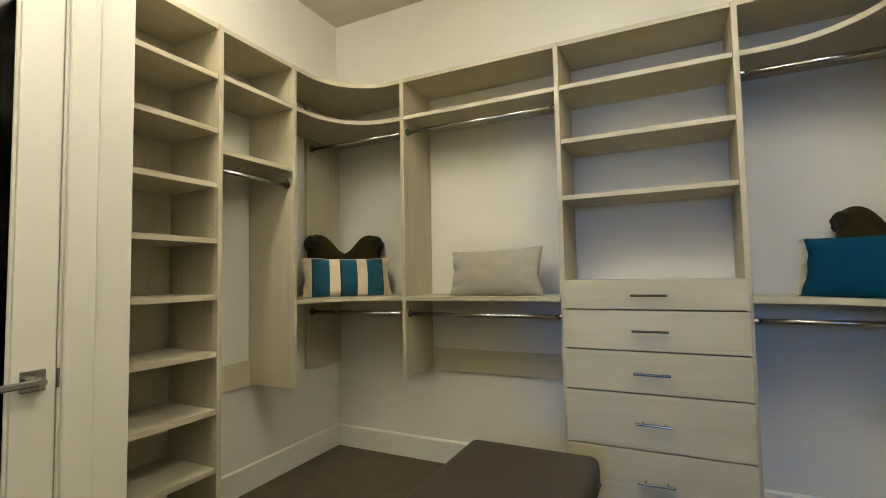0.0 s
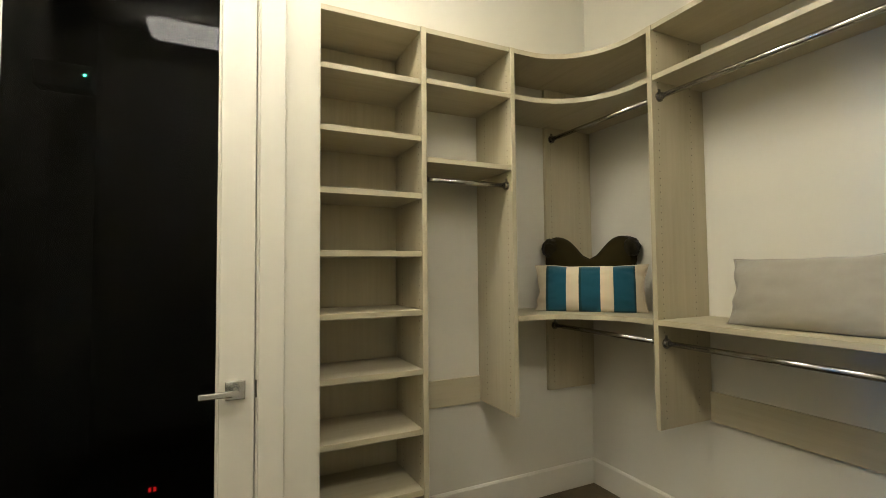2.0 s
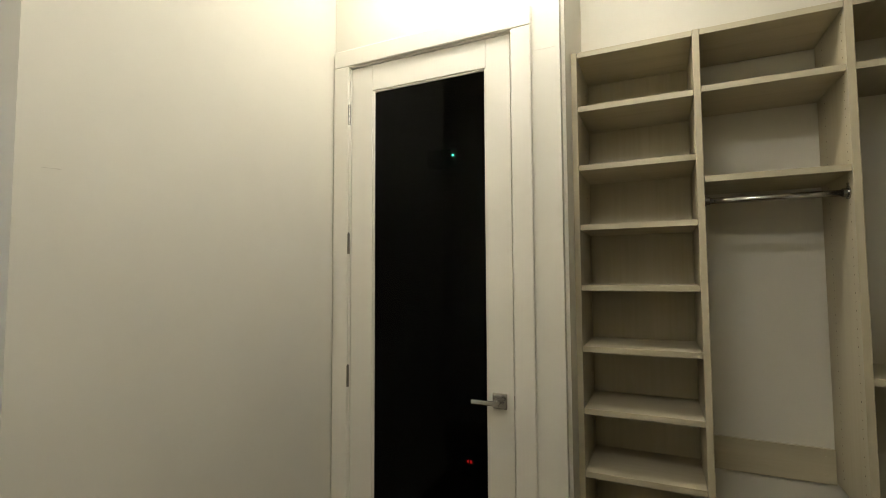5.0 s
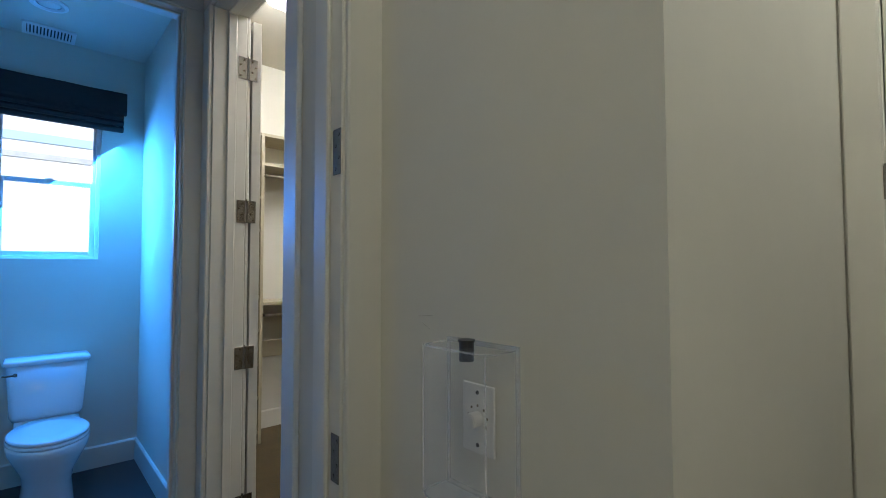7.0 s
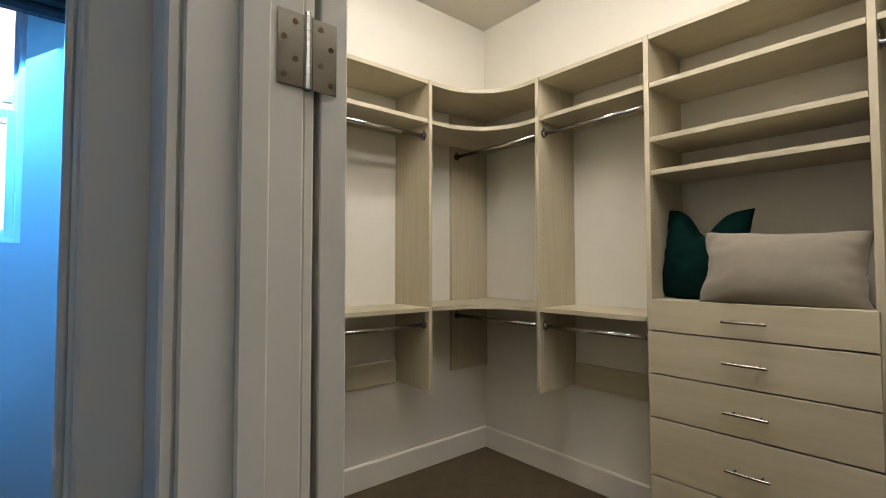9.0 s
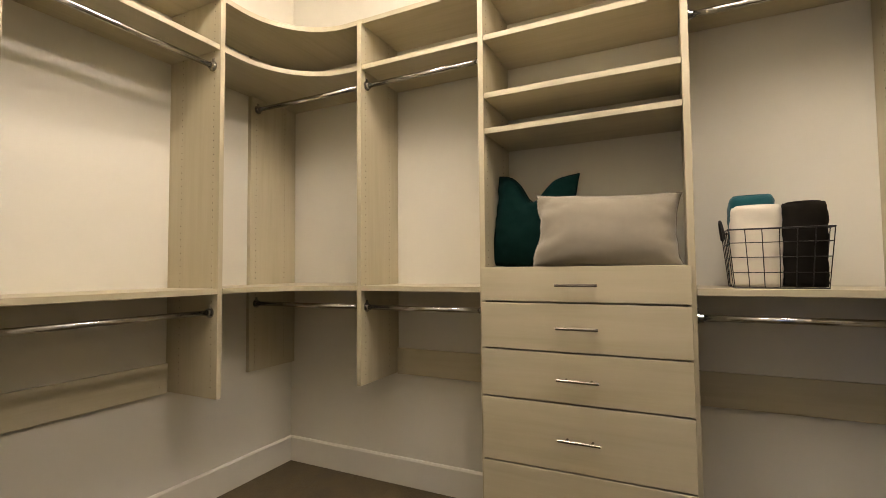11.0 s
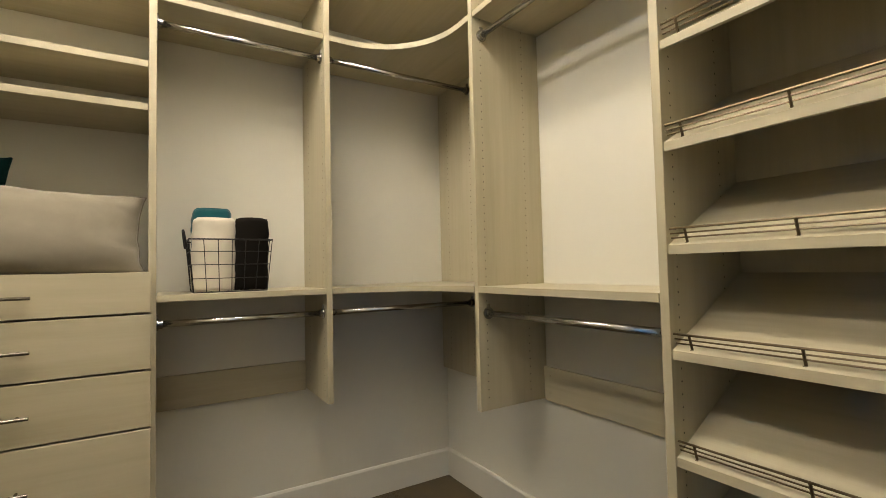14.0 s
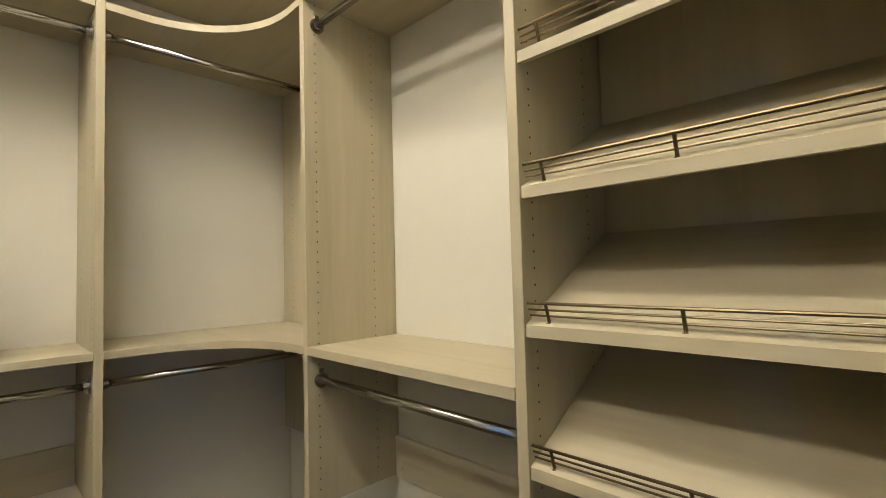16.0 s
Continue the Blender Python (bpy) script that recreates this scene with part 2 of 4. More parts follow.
def loft(bm, rings, close=True):
    vs = [[bm.verts.new(p) for p in ring] for ring in rings]
    n = len(vs[0])
    for a, b in zip(vs, vs[1:]):
        for i in range(n):
            bm.faces.new((a[i], a[(i + 1) % n], b[(i + 1) % n], b[i]))
    if close:
        bm.faces.new(vs[0][::-1])
        bm.faces.new(vs[-1])
    return bm


# ---------------------------------------------------------------- measures of the place, solved to fit the camera's views
CEIL_Z = 3.167
HEAD = 2.525
A_W, A_N, A_E = -2.20, 2.70, 1.206
SOUTH_A, NORTH_B = -0.26, -0.377
B_W, B_S, B_E = -2.775, -4.087, -0.50
HALL_W = -0.356
DOORWALL = -1.66

# ---------------------------------------------------------------- structure
S = dict(kind="structure")


def wall(name, boxes, label="smooth warm white painted wall", mat=None):
    bm = bmesh.new()
    for b in boxes:
        bx(bm, *b)
    return solid(name, bm, mat or PAINT, label, "wall", kind="structure")


wall("wall_closet_west", [(-2.32, A_W, 0.9045, 2.82, 0, CEIL_Z)])
wall("wall_closet_north", [(A_W, A_E, A_N, 2.82, 0, CEIL_Z)])
wall("wall_closet_east", [(A_E, 1.33, -0.377, 2.82, 0, CEIL_Z)])
wall("wall_glass_door", [(-1.78, DOORWALL, SOUTH_A, -0.178, 0, CEIL_Z), (-1.78, DOORWALL, 0.697, 0.89, 0, CEIL_Z), (-1.78, -1.70, 0.89, 0.9045, 0, CEIL_Z),
                         (-1.78, DOORWALL, -0.178, 0.697, HEAD + 0.02, CEIL_Z), (-2.32, -1.78, 0.80, 0.9045, 0, CEIL_Z)])
wall("wall_between_closets", [(-2.9, B_E, NORTH_B, SOUTH_A, 0, CEIL_Z)])
wall("wall_hall_west", [(B_E, HALL_W, -1.357, SOUTH_A, 0, CEIL_Z), (B_E, HALL_W, -2.29, -2.187, 0, CEIL_Z), (B_E, HALL_W, -2.187, -1.357, HEAD + 0.02, CEIL_Z),
                        (B_E, -0.405, -4.20, -2.29, 0, CEIL_Z)])
wall("wall_closet_entry", [(HALL_W, -0.285, -1.02, -0.898, 0, CEIL_Z), (0.57, 3.0, -1.02, -0.898, 0, CEIL_Z), (-0.285, 0.57, -1.02, -0.898, HEAD + 0.02, CEIL_Z)])
wall("wall_entry_east", [(0.80, 0.92, -0.898, SOUTH_A, 0, CEIL_Z), (0.92, A_E, NORTH_B, SOUTH_A, 0, CEIL_Z)])
wall("wall_second_closet_west", [(-2.9, B_W, -4.2, NORTH_B, 0, CEIL_Z)])
wall("wall_second_closet_south", [(B_W, B_E, -4.2, B_S, 0, CEIL_Z)])
wall("wall_toilet_front", [(-0.405, -0.283, -2.41, -2.29, 0, CEIL_Z), (0.52, 0.84, -2.41, -2.29, 0, CEIL_Z), (-0.283, 0.52, -2.41, -2.29, HEAD + 0.02, CEIL_Z)])
wall("wall_toilet_east", [(0.72, 0.84, -4.2, -2.41, 0, CEIL_Z)])
wall("wall_toilet_window", [(-0.405, -0.15, -4.2, -4.07, 0, CEIL_Z), (0.40, 0.72, -4.2, -4.07, 0, CEIL_Z), (-0.15, 0.40, -4.2, -4.07, 0, 1.44), (-0.15, 0.40, -4.2, -4.07, 2.60, CEIL_Z)])
# Added room shell out of view; its opening lets the east lamp in.
wall("wall_unseen_east", [(3.0, 3.12, -4.2, -3.25, 0, CEIL_Z), (3.0, 3.12, -2.15, -0.898, 0, CEIL_Z), (3.0, 3.12, -3.25, -2.15, 0, 0.9), (3.0, 3.12, -3.25, -2.15, 2.3, CEIL_Z)])
wall("wall_unseen_south", [(0.84, 3.0, -4.2, -4.07, 0, CEIL_Z)])
# Closet surfaces and thin lining sheets carry the room's darkness as colour.
wall("wall_dark_closet", [(-4.0, -2.32, 0.80, 0.89, 0, CEIL_Z), (-4.0, -2.9, NORTH_B, SOUTH_A, 0, CEIL_Z), (-4.1, -4.0, NORTH_B, 0.89, 0, CEIL_Z)], "closet wall coloured near black in place of missing light", UNLITWALL)
wall("wall_dark_lining", [(-2.32, -1.784, 0.79, 0.797, 0, CEIL_Z), (-2.9, -1.784, SOUTH_A + 0.003, SOUTH_A + 0.01, 0, CEIL_Z)], "closet wall coloured near black in place of missing light", UNLITWALL)


def slab(name, b, mat, label, cat):
    return solid(name, box(*b), mat, label, cat, kind="structure")


slab("ceiling_closet", (-2.32, 1.33, -0.96, 2.82, CEIL_Z, CEIL_Z + 0.1), CEIL, "flat white painted ceiling", "ceiling")
slab("ceiling_hall", (-0.5, 3.12, -2.35, -0.96, CEIL_Z, CEIL_Z + 0.1), CEIL, "flat white painted ceiling", "ceiling")
slab("ceiling_unseen_east", (0.78, 3.12, -4.2, -2.35, CEIL_Z, CEIL_Z + 0.1), CEIL, "flat white painted ceiling", "ceiling")
slab("ceiling_second_closet", (-2.9, -0.5, -4.2, NORTH_B + 0.05, CEIL_Z, CEIL_Z + 0.1), CEIL, "flat white painted ceiling", "ceiling")
slab("ceiling_toilet", (-0.405, 0.72, -4.07, -2.41, 2.915, 3.0), CEIL, "lower white painted toilet ceiling", "ceiling")
slab("ceiling_dark_closet", (-4.1, -2.32, NORTH_B + 0.05, 0.89, CEIL_Z, CEIL_Z + 0.1), UNLITWALL, "ceiling coloured near black in place of missing light", "ceiling")
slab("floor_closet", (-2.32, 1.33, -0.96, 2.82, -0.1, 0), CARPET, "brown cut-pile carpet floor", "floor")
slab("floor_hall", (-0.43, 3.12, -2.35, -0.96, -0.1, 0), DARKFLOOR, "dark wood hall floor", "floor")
slab("floor_unseen_east", (0.84, 3.12, -4.2, -2.35, -0.1, 0), DARKFLOOR, "dark wood floor of the added unseen room", "floor")
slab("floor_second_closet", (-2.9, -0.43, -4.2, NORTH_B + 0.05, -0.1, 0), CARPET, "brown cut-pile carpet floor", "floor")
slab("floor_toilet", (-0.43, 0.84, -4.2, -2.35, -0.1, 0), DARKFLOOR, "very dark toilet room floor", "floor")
slab("floor_dark_closet", (-4.1, -2.32, NORTH_B + 0.05, 0.89, -0.1, 0), UNLITWALL, "floor coloured near black in place of missing light", "floor")


def baseboard(x0, x1, y0, y1, side):
    """side: the face that looks into the room, +x -x +y -y; the top edge of that side is eased."""
    bm = bmesh.new()
    w = (x1 - x0) if side[1] == "x" else (y1 - y0)
    prof = [(0, 0), (w, 0), (w, 0.139), (w - 0.002, 0.142), (w - 0.005, 0.146), (w - 0.008, 0.149), (0, 0.149)]
    for k, a in enumerate((y0, y1) if side[1] == "x" else (x0, x1)):
        ring = []
        for d, z in prof:
            if side[1] == "x":
                ring.append(bm.verts.new((x0 + d if side[0] == "+" else x1 - d, a, z)))
            else:
                ring.append(bm.verts.new((a, y0 + d if side[0] == "+" else y1 - d, z)))
        bm.faces.new(ring)
        if k == 0:
            first = ring
    for q in range(len(prof)):
        r = (q + 1) % len(prof)
        bm.faces.new((first[q], first[r], ring[r], ring[q]))
    solid("baseboard", bm, TRIM, "white painted wooden baseboard", "baseboard", group="baseboards", kind="structure")


BT = 0.016
baseboard(A_W, A_W + BT, 1.415, A_N - BT, "+x")
baseboard(A_W, -0.46, A_N - BT, A_N, "-y")
baseboard(0.39, A_E, A_N - BT, A_N, "-y")
baseboard(A_E - BT, A_E, SOUTH_A + BT, A_N - BT, "-x")
baseboard(DOORWALL + 0.022, HALL_W - 0.001, SOUTH_A, SOUTH_A + BT, "+y")
baseboard(HALL_W, HALL_W + BT, -0.895 + 0.022, SOUTH_A, "+x")
baseboard(B_W, B_W + BT, B_S + BT, -2.66, "+x")
baseboard(B_W, B_W + BT, -1.815, NORTH_B - BT, "+x")
baseboard(B_W, -1.185, B_S, B_S + BT, "+y")
baseboard(B_W, -1.175, NORTH_B - BT, NORTH_B, "-y")
baseboard(-0.405, -0.405 + BT, -4.07 + BT, -2.51, "+x")
baseboard(-0.405, 0.72, -4.07, -4.07 + BT, "+y")
baseboard(0.72 - BT, 0.72, -4.07 + BT, -2.51, "-x")


def door_frame(name, axis, face0, face1, o0, o1, faces, label, stop=None):
    """Lined opening through a wall. axis: the wall's direction ('x' or 'y'); face0 < face1 its two faces; o0, o1 the clear opening.
    faces: which faces carry casing. Boards are eased; a thin back band runs round each casing."""
    t = thing(name, ((o0 + o1) / 2, (face0 + face1) / 2, 0) if axis == "x" else ((face0 + face1) / 2, (o0 + o1) / 2, 0), label, "door frame", kind="structure")

    def b(bm, a0, a1, f0, f1, z0, z1, bev=0.003):
        return bx(bm, a0, a1, f0, f1, z0, z1, bev) if axis == "x" else bx(bm, f0, f1, a0, a1, z0, z1, bev)

    J = 0.019
    part("jamb", b(bmesh.new(), o0 - J, o0, face0, face1, 0, HEAD), TRIM, t)
    part("jamb", b(bmesh.new(), o1, o1 + J, face0, face1, 0, HEAD), TRIM, t)
    part("head_jamb", b(bmesh.new(), o0 - J, o1 + J, face0, face1, HEAD, HEAD + J), TRIM, t)
    if stop:
        s0, s1 = stop
        part("door_stop", b(bmesh.new(), o0, o0 + 0.011, s0, s1, 0, HEAD - 0.012), TRIM, t)
        part("door_stop", b(bmesh.new(), o1 - 0.011, o1, s0, s1, 0, HEAD - 0.012), TRIM, t)
        part("door_stop", b(bmesh.new(), o0, o1, s0, s1, HEAD - 0.011, HEAD), TRIM, t)
    C, R = 0.088, 0.006
    for f, sgn in ((face0, -1), (face1, 1)):
        if (sgn > 0 and "+" not in faces) or (sgn < 0 and "-" not in faces):
            continue
        for a0, a1, bandside in ((o0 - R - C, o0 - R, -1), (o1 + R, o1 + R + C, 1)):
            bm = b(bmesh.new(), a0, a1, f, f + sgn * 0.018, 0, HEAD + R, 0.004)
            part("casing", bm, TRIM, t)
        bm = b(bmesh.new(), o0 - R - C, o1 + R + C, f, f + sgn * 0.0183, HEAD + R + 0.0005, HEAD + R + C, 0.004)
        part("head_casing", bm, TRIM, t)
    return t


frame_glass = door_frame("door_frame", "y", -1.78, DOORWALL, -0.159, 0.678, "+", "white painted frame round the glazed door", stop=(-1.78, -1.706))
frame_entry = door_frame("door_frame", "x", -1.02, -0.898, -0.266, 0.551, "+-", "white painted closet doorway with no door hung", stop=(-0.985, -0.944))
frame_second = door_frame("door_frame", "y", B_E, HALL_W, -2.168, -1.376, "+-", "white painted doorway of the second closet", stop=(-0.452, -0.415))
frame_toilet = door_frame("door_frame", "x", -2.41, -2.29, -0.264, 0.50, "+-", "white painted doorway of the toilet room", stop=(-2.37, -2.33))


# ---------------------------------------------------------------- door hardware
def hinge(parent, at, a_dir, b_dir, normal, mat=NICKEL, two=True, side=1):
    """A butt hinge: knuckle at a point, leaves along a_dir and b_dir, each with four screws."""
    p = Vector(at)
    bm = bmesh.new()
    tube(bm, p + Vector((0, 0, -0.05)), p + Vector((0, 0, 0.05)), 0.0065, 10)
    tube(bm, p + Vector((0, 0, 0.05)), p + Vector((0, 0, 0.056)), 0.0045, 8)
    for k in (-0.03, -0.01, 0.01, 0.03):
        tube(bm, p + Vector((0, 0, k - 0.0012)), p + Vector((0, 0, k + 0.0012)), 0.0071, 10)
    h = part("hinge", bm, mat, parent, smooth=False)
    for d in ((a_dir, b_dir) if two else (a_dir,)):
        d, n = Vector(d), Vector(normal)
        q0, q1 = p + d * 0.006, p + d * 0.042
        c = [q0, q1]
        lo = Vector([min(c[0][i], c[1][i], (c[0] + n * 0.002)[i], (c[1] + n * 0.002)[i]) for i in range(3)])
        hi = Vector([max(c[0][i], c[1][i], (c[0] + n * 0.002)[i], (c[1] + n * 0.002)[i]) for i in range(3)])
        part("hinge_leaf", box(lo.x, hi.x, lo.y, hi.y, p.z - 0.05, p.z + 0.05, bev=0.0006), mat, h)
        sc = bmesh.new()
        for i, z in enumerate((-0.037, -0.013, 0.013, 0.037)):
            s = p + d * (0.018 if i % 2 else 0.033) + Vector((0, 0, z)) + n * 0.002
            tube(sc, s, s + n * 0.0008, 0.004, 8)
        part("screws", sc, BRONZE, h)
    return h


def lever(parent, at, out, along, mat=CHROME):
    """A lever handle on a square rose. out: away from the door; along: the way the lever points."""
    p, o, a = Vector(at), Vector(out), Vector(along)
    z = Vector((0, 0, 1))

    def obox(c, su, sv, sw, u, v, w, bev):
        tmp = bmesh.new()
        bmesh.ops.create_cube(tmp, size=1)
        for vv in tmp.verts:
            vv.co = (vv.co.x * su, vv.co.y * sv, vv.co.z * sw)
        bmesh.ops.bevel(tmp, geom=tmp.edges[:], offset=bev, segments=2, affect="EDGES", profile=0.5)
        for vv in tmp.verts:
            vv.co = c + u * vv.co.x + v * vv.co.y + w * vv.co.z
        return tmp

    bm = join(bmesh.new(), obox(p + o * 0.005, 0.064, 0.064, 0.010, a, z, o, 0.0025))
    rose = part("handle_rose", bm, mat, parent, "square polished chrome rose")
    bm = bmesh.new()
    tube(bm, p + o * 0.010, p + o * 0.020, 0.018, 18)
    tube(bm, p + o * 0.020, p + o * 0.052, 0.010, 16)
    join(bm, obox(p + o * 0.055 + a * 0.050, 0.122, 0.021, 0.013, a, z, o, 0.004))
    tube(bm, p + o * 0.0495 + z * 0.0, p + o * 0.0625, 0.013, 16)
    part("lever", bm, mat, rose, "polished chrome lever")


# glazed door, shut
gd = thing("door", (-1.70, 0.26, 0), "shut white door with one tall glass pane onto a dark room", "door")
GX0, GX1 = -1.702, -1.664
Y0, Y1, GL, GR, GT, GB = -0.156, 0.675, -0.032, 0.563, 2.392, 0.26
part("stile", box(GX0, GX1, Y0, GL, 0.01, HEAD - 0.004, bev=0.002), TRIM, gd)
part("stile", box(GX0, GX1, GR, Y1, 0.01, HEAD - 0.004, bev=0.002), TRIM, gd)
part("top_rail", box(GX0, GX1 - 0.0004, GL, GR, GT, HEAD - 0.004, bev=0.001), TRIM, gd)
part("bottom_rail", box(GX0, GX1 - 0.0004, GL, GR, 0.01, GB, bev=0.001), TRIM, gd)
bm = bmesh.new()
for y0, y1, z0, z1 in ((GL, GL + 0.010, GB, GT), (GR - 0.010, GR, GB, GT), (GL + 0.010, GR - 0.010, GB, GB + 0.010), (GL + 0.010, GR - 0.010, GT - 0.010, GT)):
    bx(bm, GX1 - 0.013, GX1 - 0.005, y0, y1, z0, z1, 0.002)
part("glazing_bead", bm, TRIM, gd)
pane = part("glass_pane", box(-1.686, -1.680, GL + 0.002, GR - 0.002, GB + 0.002, GT - 0.002), DOORGLASS, gd, "glass pane tinted near black for the unlit room behind")
for z in (2.281, 1.628, 0.978, 0.33):
    hinge(gd, (-1.6475, -0.160, z), (0, -1, 0), (0, 1, 0), (1, 0, 0), two=False)
lever(gd, (GX1, 0.614, 0.937), (1, 0, 0), (0, -1, 0))
part("latch_plate", box(-1.668, -1.6585, 0.677, 0.683, 0.905, 0.965, bev=0.001), NICKEL, gd)

# second closet's door, folded right back against its wall
bd = thing("door", (-0.520, -2.1675, 0), "white panelled door standing wide open against the closet wall", "door")
DX0, DX1, DY0, DY1 = -0.566, -0.526, -2.935, -2.176
part("leaf", box(DX0, DX1, DY0, DY1, 0.012, HEAD - 0.006, bev=0.002), TRIM, bd)
for z0, z1 in ((0.25, 0.95), (1.10, 2.38)):
    bm = bmesh.new()
    for y0, y1, a, b in ((DY0 + 0.12, DY0 + 0.14, z0, z1), (DY1 - 0.14, DY1 - 0.12, z0, z1), (DY0 + 0.14, DY1 - 0.14, z0, z0 + 0.02), (DY0 + 0.14, DY1 - 0.14, z1 - 0.02, z1)):
        bx(bm, DX0 - 0.006, DX0 - 0.0005, y0, y1, a, b, 0.002)
    part("panel_moulding", bm, TRIM, bd)
lever(bd, (DX0, -2.872, 0.95), (-1, 0, 0), (0, 1, 0))
for z in (2.285, 1.632, 0.980, 0.33):
    hinge(frame_second, (-0.504, -2.1675, z), (1, 0, 0), (-1, 0, 0), (0, 1, 0))

bd.rotation_euler = (0, 0, radians(-4.5))

# bare hinge leaves left on the first closet's jamb
for z in (2.283, 1.631, 0.978, 0.33):
    bm = box(-0.266, -0.2635, -0.932, -0.899, z - 0.05, z + 0.05, bev=0.0008)
    for i, k in enumerate((-0.037, -0.013, 0.013, 0.037)):
        y = -0.908 if i % 2 else -0.921
        tube(bm, (-0.2636, y, z + k), (-0.2626, y, z + k), 0.004, 8)
    part("hinge_leaf", bm, NICKEL, frame_entry, "bare steel hinge leaf")


# ---------------------------------------------------------------- closet furniture
T = 0.025
DEP = 0.356
SHELF, UPPER, TOP, PBOT = 1.0925, 2.2125, 2.450, 0.612


class Run:
    """A run of fittings along one wall: u along the wall, d out from it."""

    def __init__(self, kind, base):
        self.kind, self.base = kind, base
        self.along = "y" if kind in ("w", "e") else "x"

    def at(self, u, d, z):
        k, b = self.kind, self.base
        return {"w": (b + d, u, z), "e": (b - d, u, z), "n": (u, b - d, z), "s": (u, b + d, z)}[k]

    def box(self, bm, u0, u1, d0, d1, z0, z1, bev=0.0012):
        p, q = self.at(u0, d0, z0), self.at(u1, d1, z1)
        return bx(bm, p[0], q[0], p[1], q[1], z0, z1, bev)


RAW, RAN, RAE = Run("w", A_W), Run("n", A_N), Run("e", A_E)
RBW, RBS, RBN = Run("w", B_W), Run("s", B_S), Run("n", NORTH_B)
G = 0.0015


def panel(run, sec, uc, z0, z1=TOP + T / 2, dep=DEP, holes="+-"):
    """An upright board centred on uc, with two rows of flat dark discs for shelf-pin holes on the given faces."""
    p = part("side_panel", run.box(bmesh.new(), uc - T / 2, uc + T / 2, 0.001, dep, z0, z1), WOOD["z"], sec)
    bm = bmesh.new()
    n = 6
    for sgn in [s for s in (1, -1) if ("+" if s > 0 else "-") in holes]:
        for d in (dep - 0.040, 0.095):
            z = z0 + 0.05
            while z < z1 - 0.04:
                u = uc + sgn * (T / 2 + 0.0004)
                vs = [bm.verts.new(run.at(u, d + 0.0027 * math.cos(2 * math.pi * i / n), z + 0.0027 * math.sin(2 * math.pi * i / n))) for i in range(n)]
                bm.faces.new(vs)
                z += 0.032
    part("hole_disc_row", bm, HOLE_DISC, p, kind="stuff")
    return p


def shelf(run, sec, u0, u1, z, d0=0.001, d1=DEP - 0.004, name="shelf"):
    return part(name, run.box(bmesh.new(), u0 + G, u1 - G, d0, d1, z - T / 2, z + T / 2), WOOD[run.along], sec)


def rod(run, sec, u0, u1, z, d=0.310):
    bm = bmesh.new()
    a, b = run.at(u0 + 0.004, d, z), run.at(u1 - 0.004, d, z)
    tube(bm, a, b, 0.0108, 16)
    for v in bm.verts:
        v.co.z = z + (v.co.z - z) * 1.15
    r = part("hanging_rod", bm, CHROME, sec, "chrome hanging rod", smooth=True)
    for u, s in ((u0, 1), (u1, -1)):
        k = bmesh.new()
        tube(k, run.at(u + s * 0.001, d, z), run.at(u + s * 0.006, d, z), 0.024, 18)
        tube(k, run.at(u + s * 0.006, d, z), run.at(u + s * 0.020, d, z), 0.0165, 16)
        run.box(k, u + s * 0.001, u + s * 0.005, d - 0.008, d + 0.008, z + 0.01, z + 0.036, 0.001)
        part("rod_bracket", k, NICKEL, r)
    return r


def back_rail(run, sec, u0, u1, z0=0.606, z1=0.748):
    p = part("back_rail", run.box(bmesh.new(), u0 + G, u1 - G, 0.001, 0.019, z0, z1), WOOD[run.along], sec)
    for u in (u0 + 0.035, u1 - 0.035):
        for z in (z0 + 0.035, z1 - 0.035):
            part("cap_screw", tube(bmesh.new(), run.at(u, 0.019, z), run.at(u, 0.0205, z), 0.006, 10), WOOD["z"], p)


def hang_section(run, u0, u1, label, panels=(), shelves=(), rods=(), counter=True, rail=True, group="hanging sections"):
    """u0, u1: the clear opening. panels: (centre, bottom, faces with holes) of the boards that belong to it."""
    sec = thing("hanging_section", run.at((u0 + u1) / 2, 0.1, 0), label, "closet section", group)
    for uc, z0, holes in panels:
        panel(run, sec, uc, z0, holes=holes)
    shelf(run, sec, u0, u1, TOP, name="top_shelf")
    for z in shelves:
        shelf(run, sec, u0, u1, z)
    if counter:
        shelf(run, sec, u0, u1, SHELF, d1=DEP + 0.002, name="counter_shelf")
    for z in rods:
        rod(run, sec, u0, u1, z)
    if rail:
        back_rail(run, sec, u0, u1)
    return sec


def tower(run, u0, u1, label, zs, left, right):
    """Shelf tower on the floor. left, right: whether its boards stand at u0 and u1."""
    sec = thing("shelf_tower", run.at((u0 + u1) / 2, 0.1, 0), label, "shelf tower")
    a, b = u0, u1
    if left:
        panel(run, sec, u0 + T / 2, 0.0, holes="+")
        a = u0 + T
    if right:
        panel(run, sec, u1 - T / 2, 0.0, holes="+-")
        b = u1 - T
    shelf(run, sec, a, b, TOP, name="top_shelf")
    for z in zs:
        shelf(run, sec, a, b, z)
    part("back_panel", run.box(bmesh.new(), a + G, b - G, 0.001, 0.007, 0.1, TOP - T / 2 - 0.001), WOOD["z"], sec)
    part("toe_kick", run.box(bmesh.new(), a + G, b - G, DEP - 0.06, DEP - 0.042, 0.0, 0.075), WOOD[run.along], sec)
    return sec


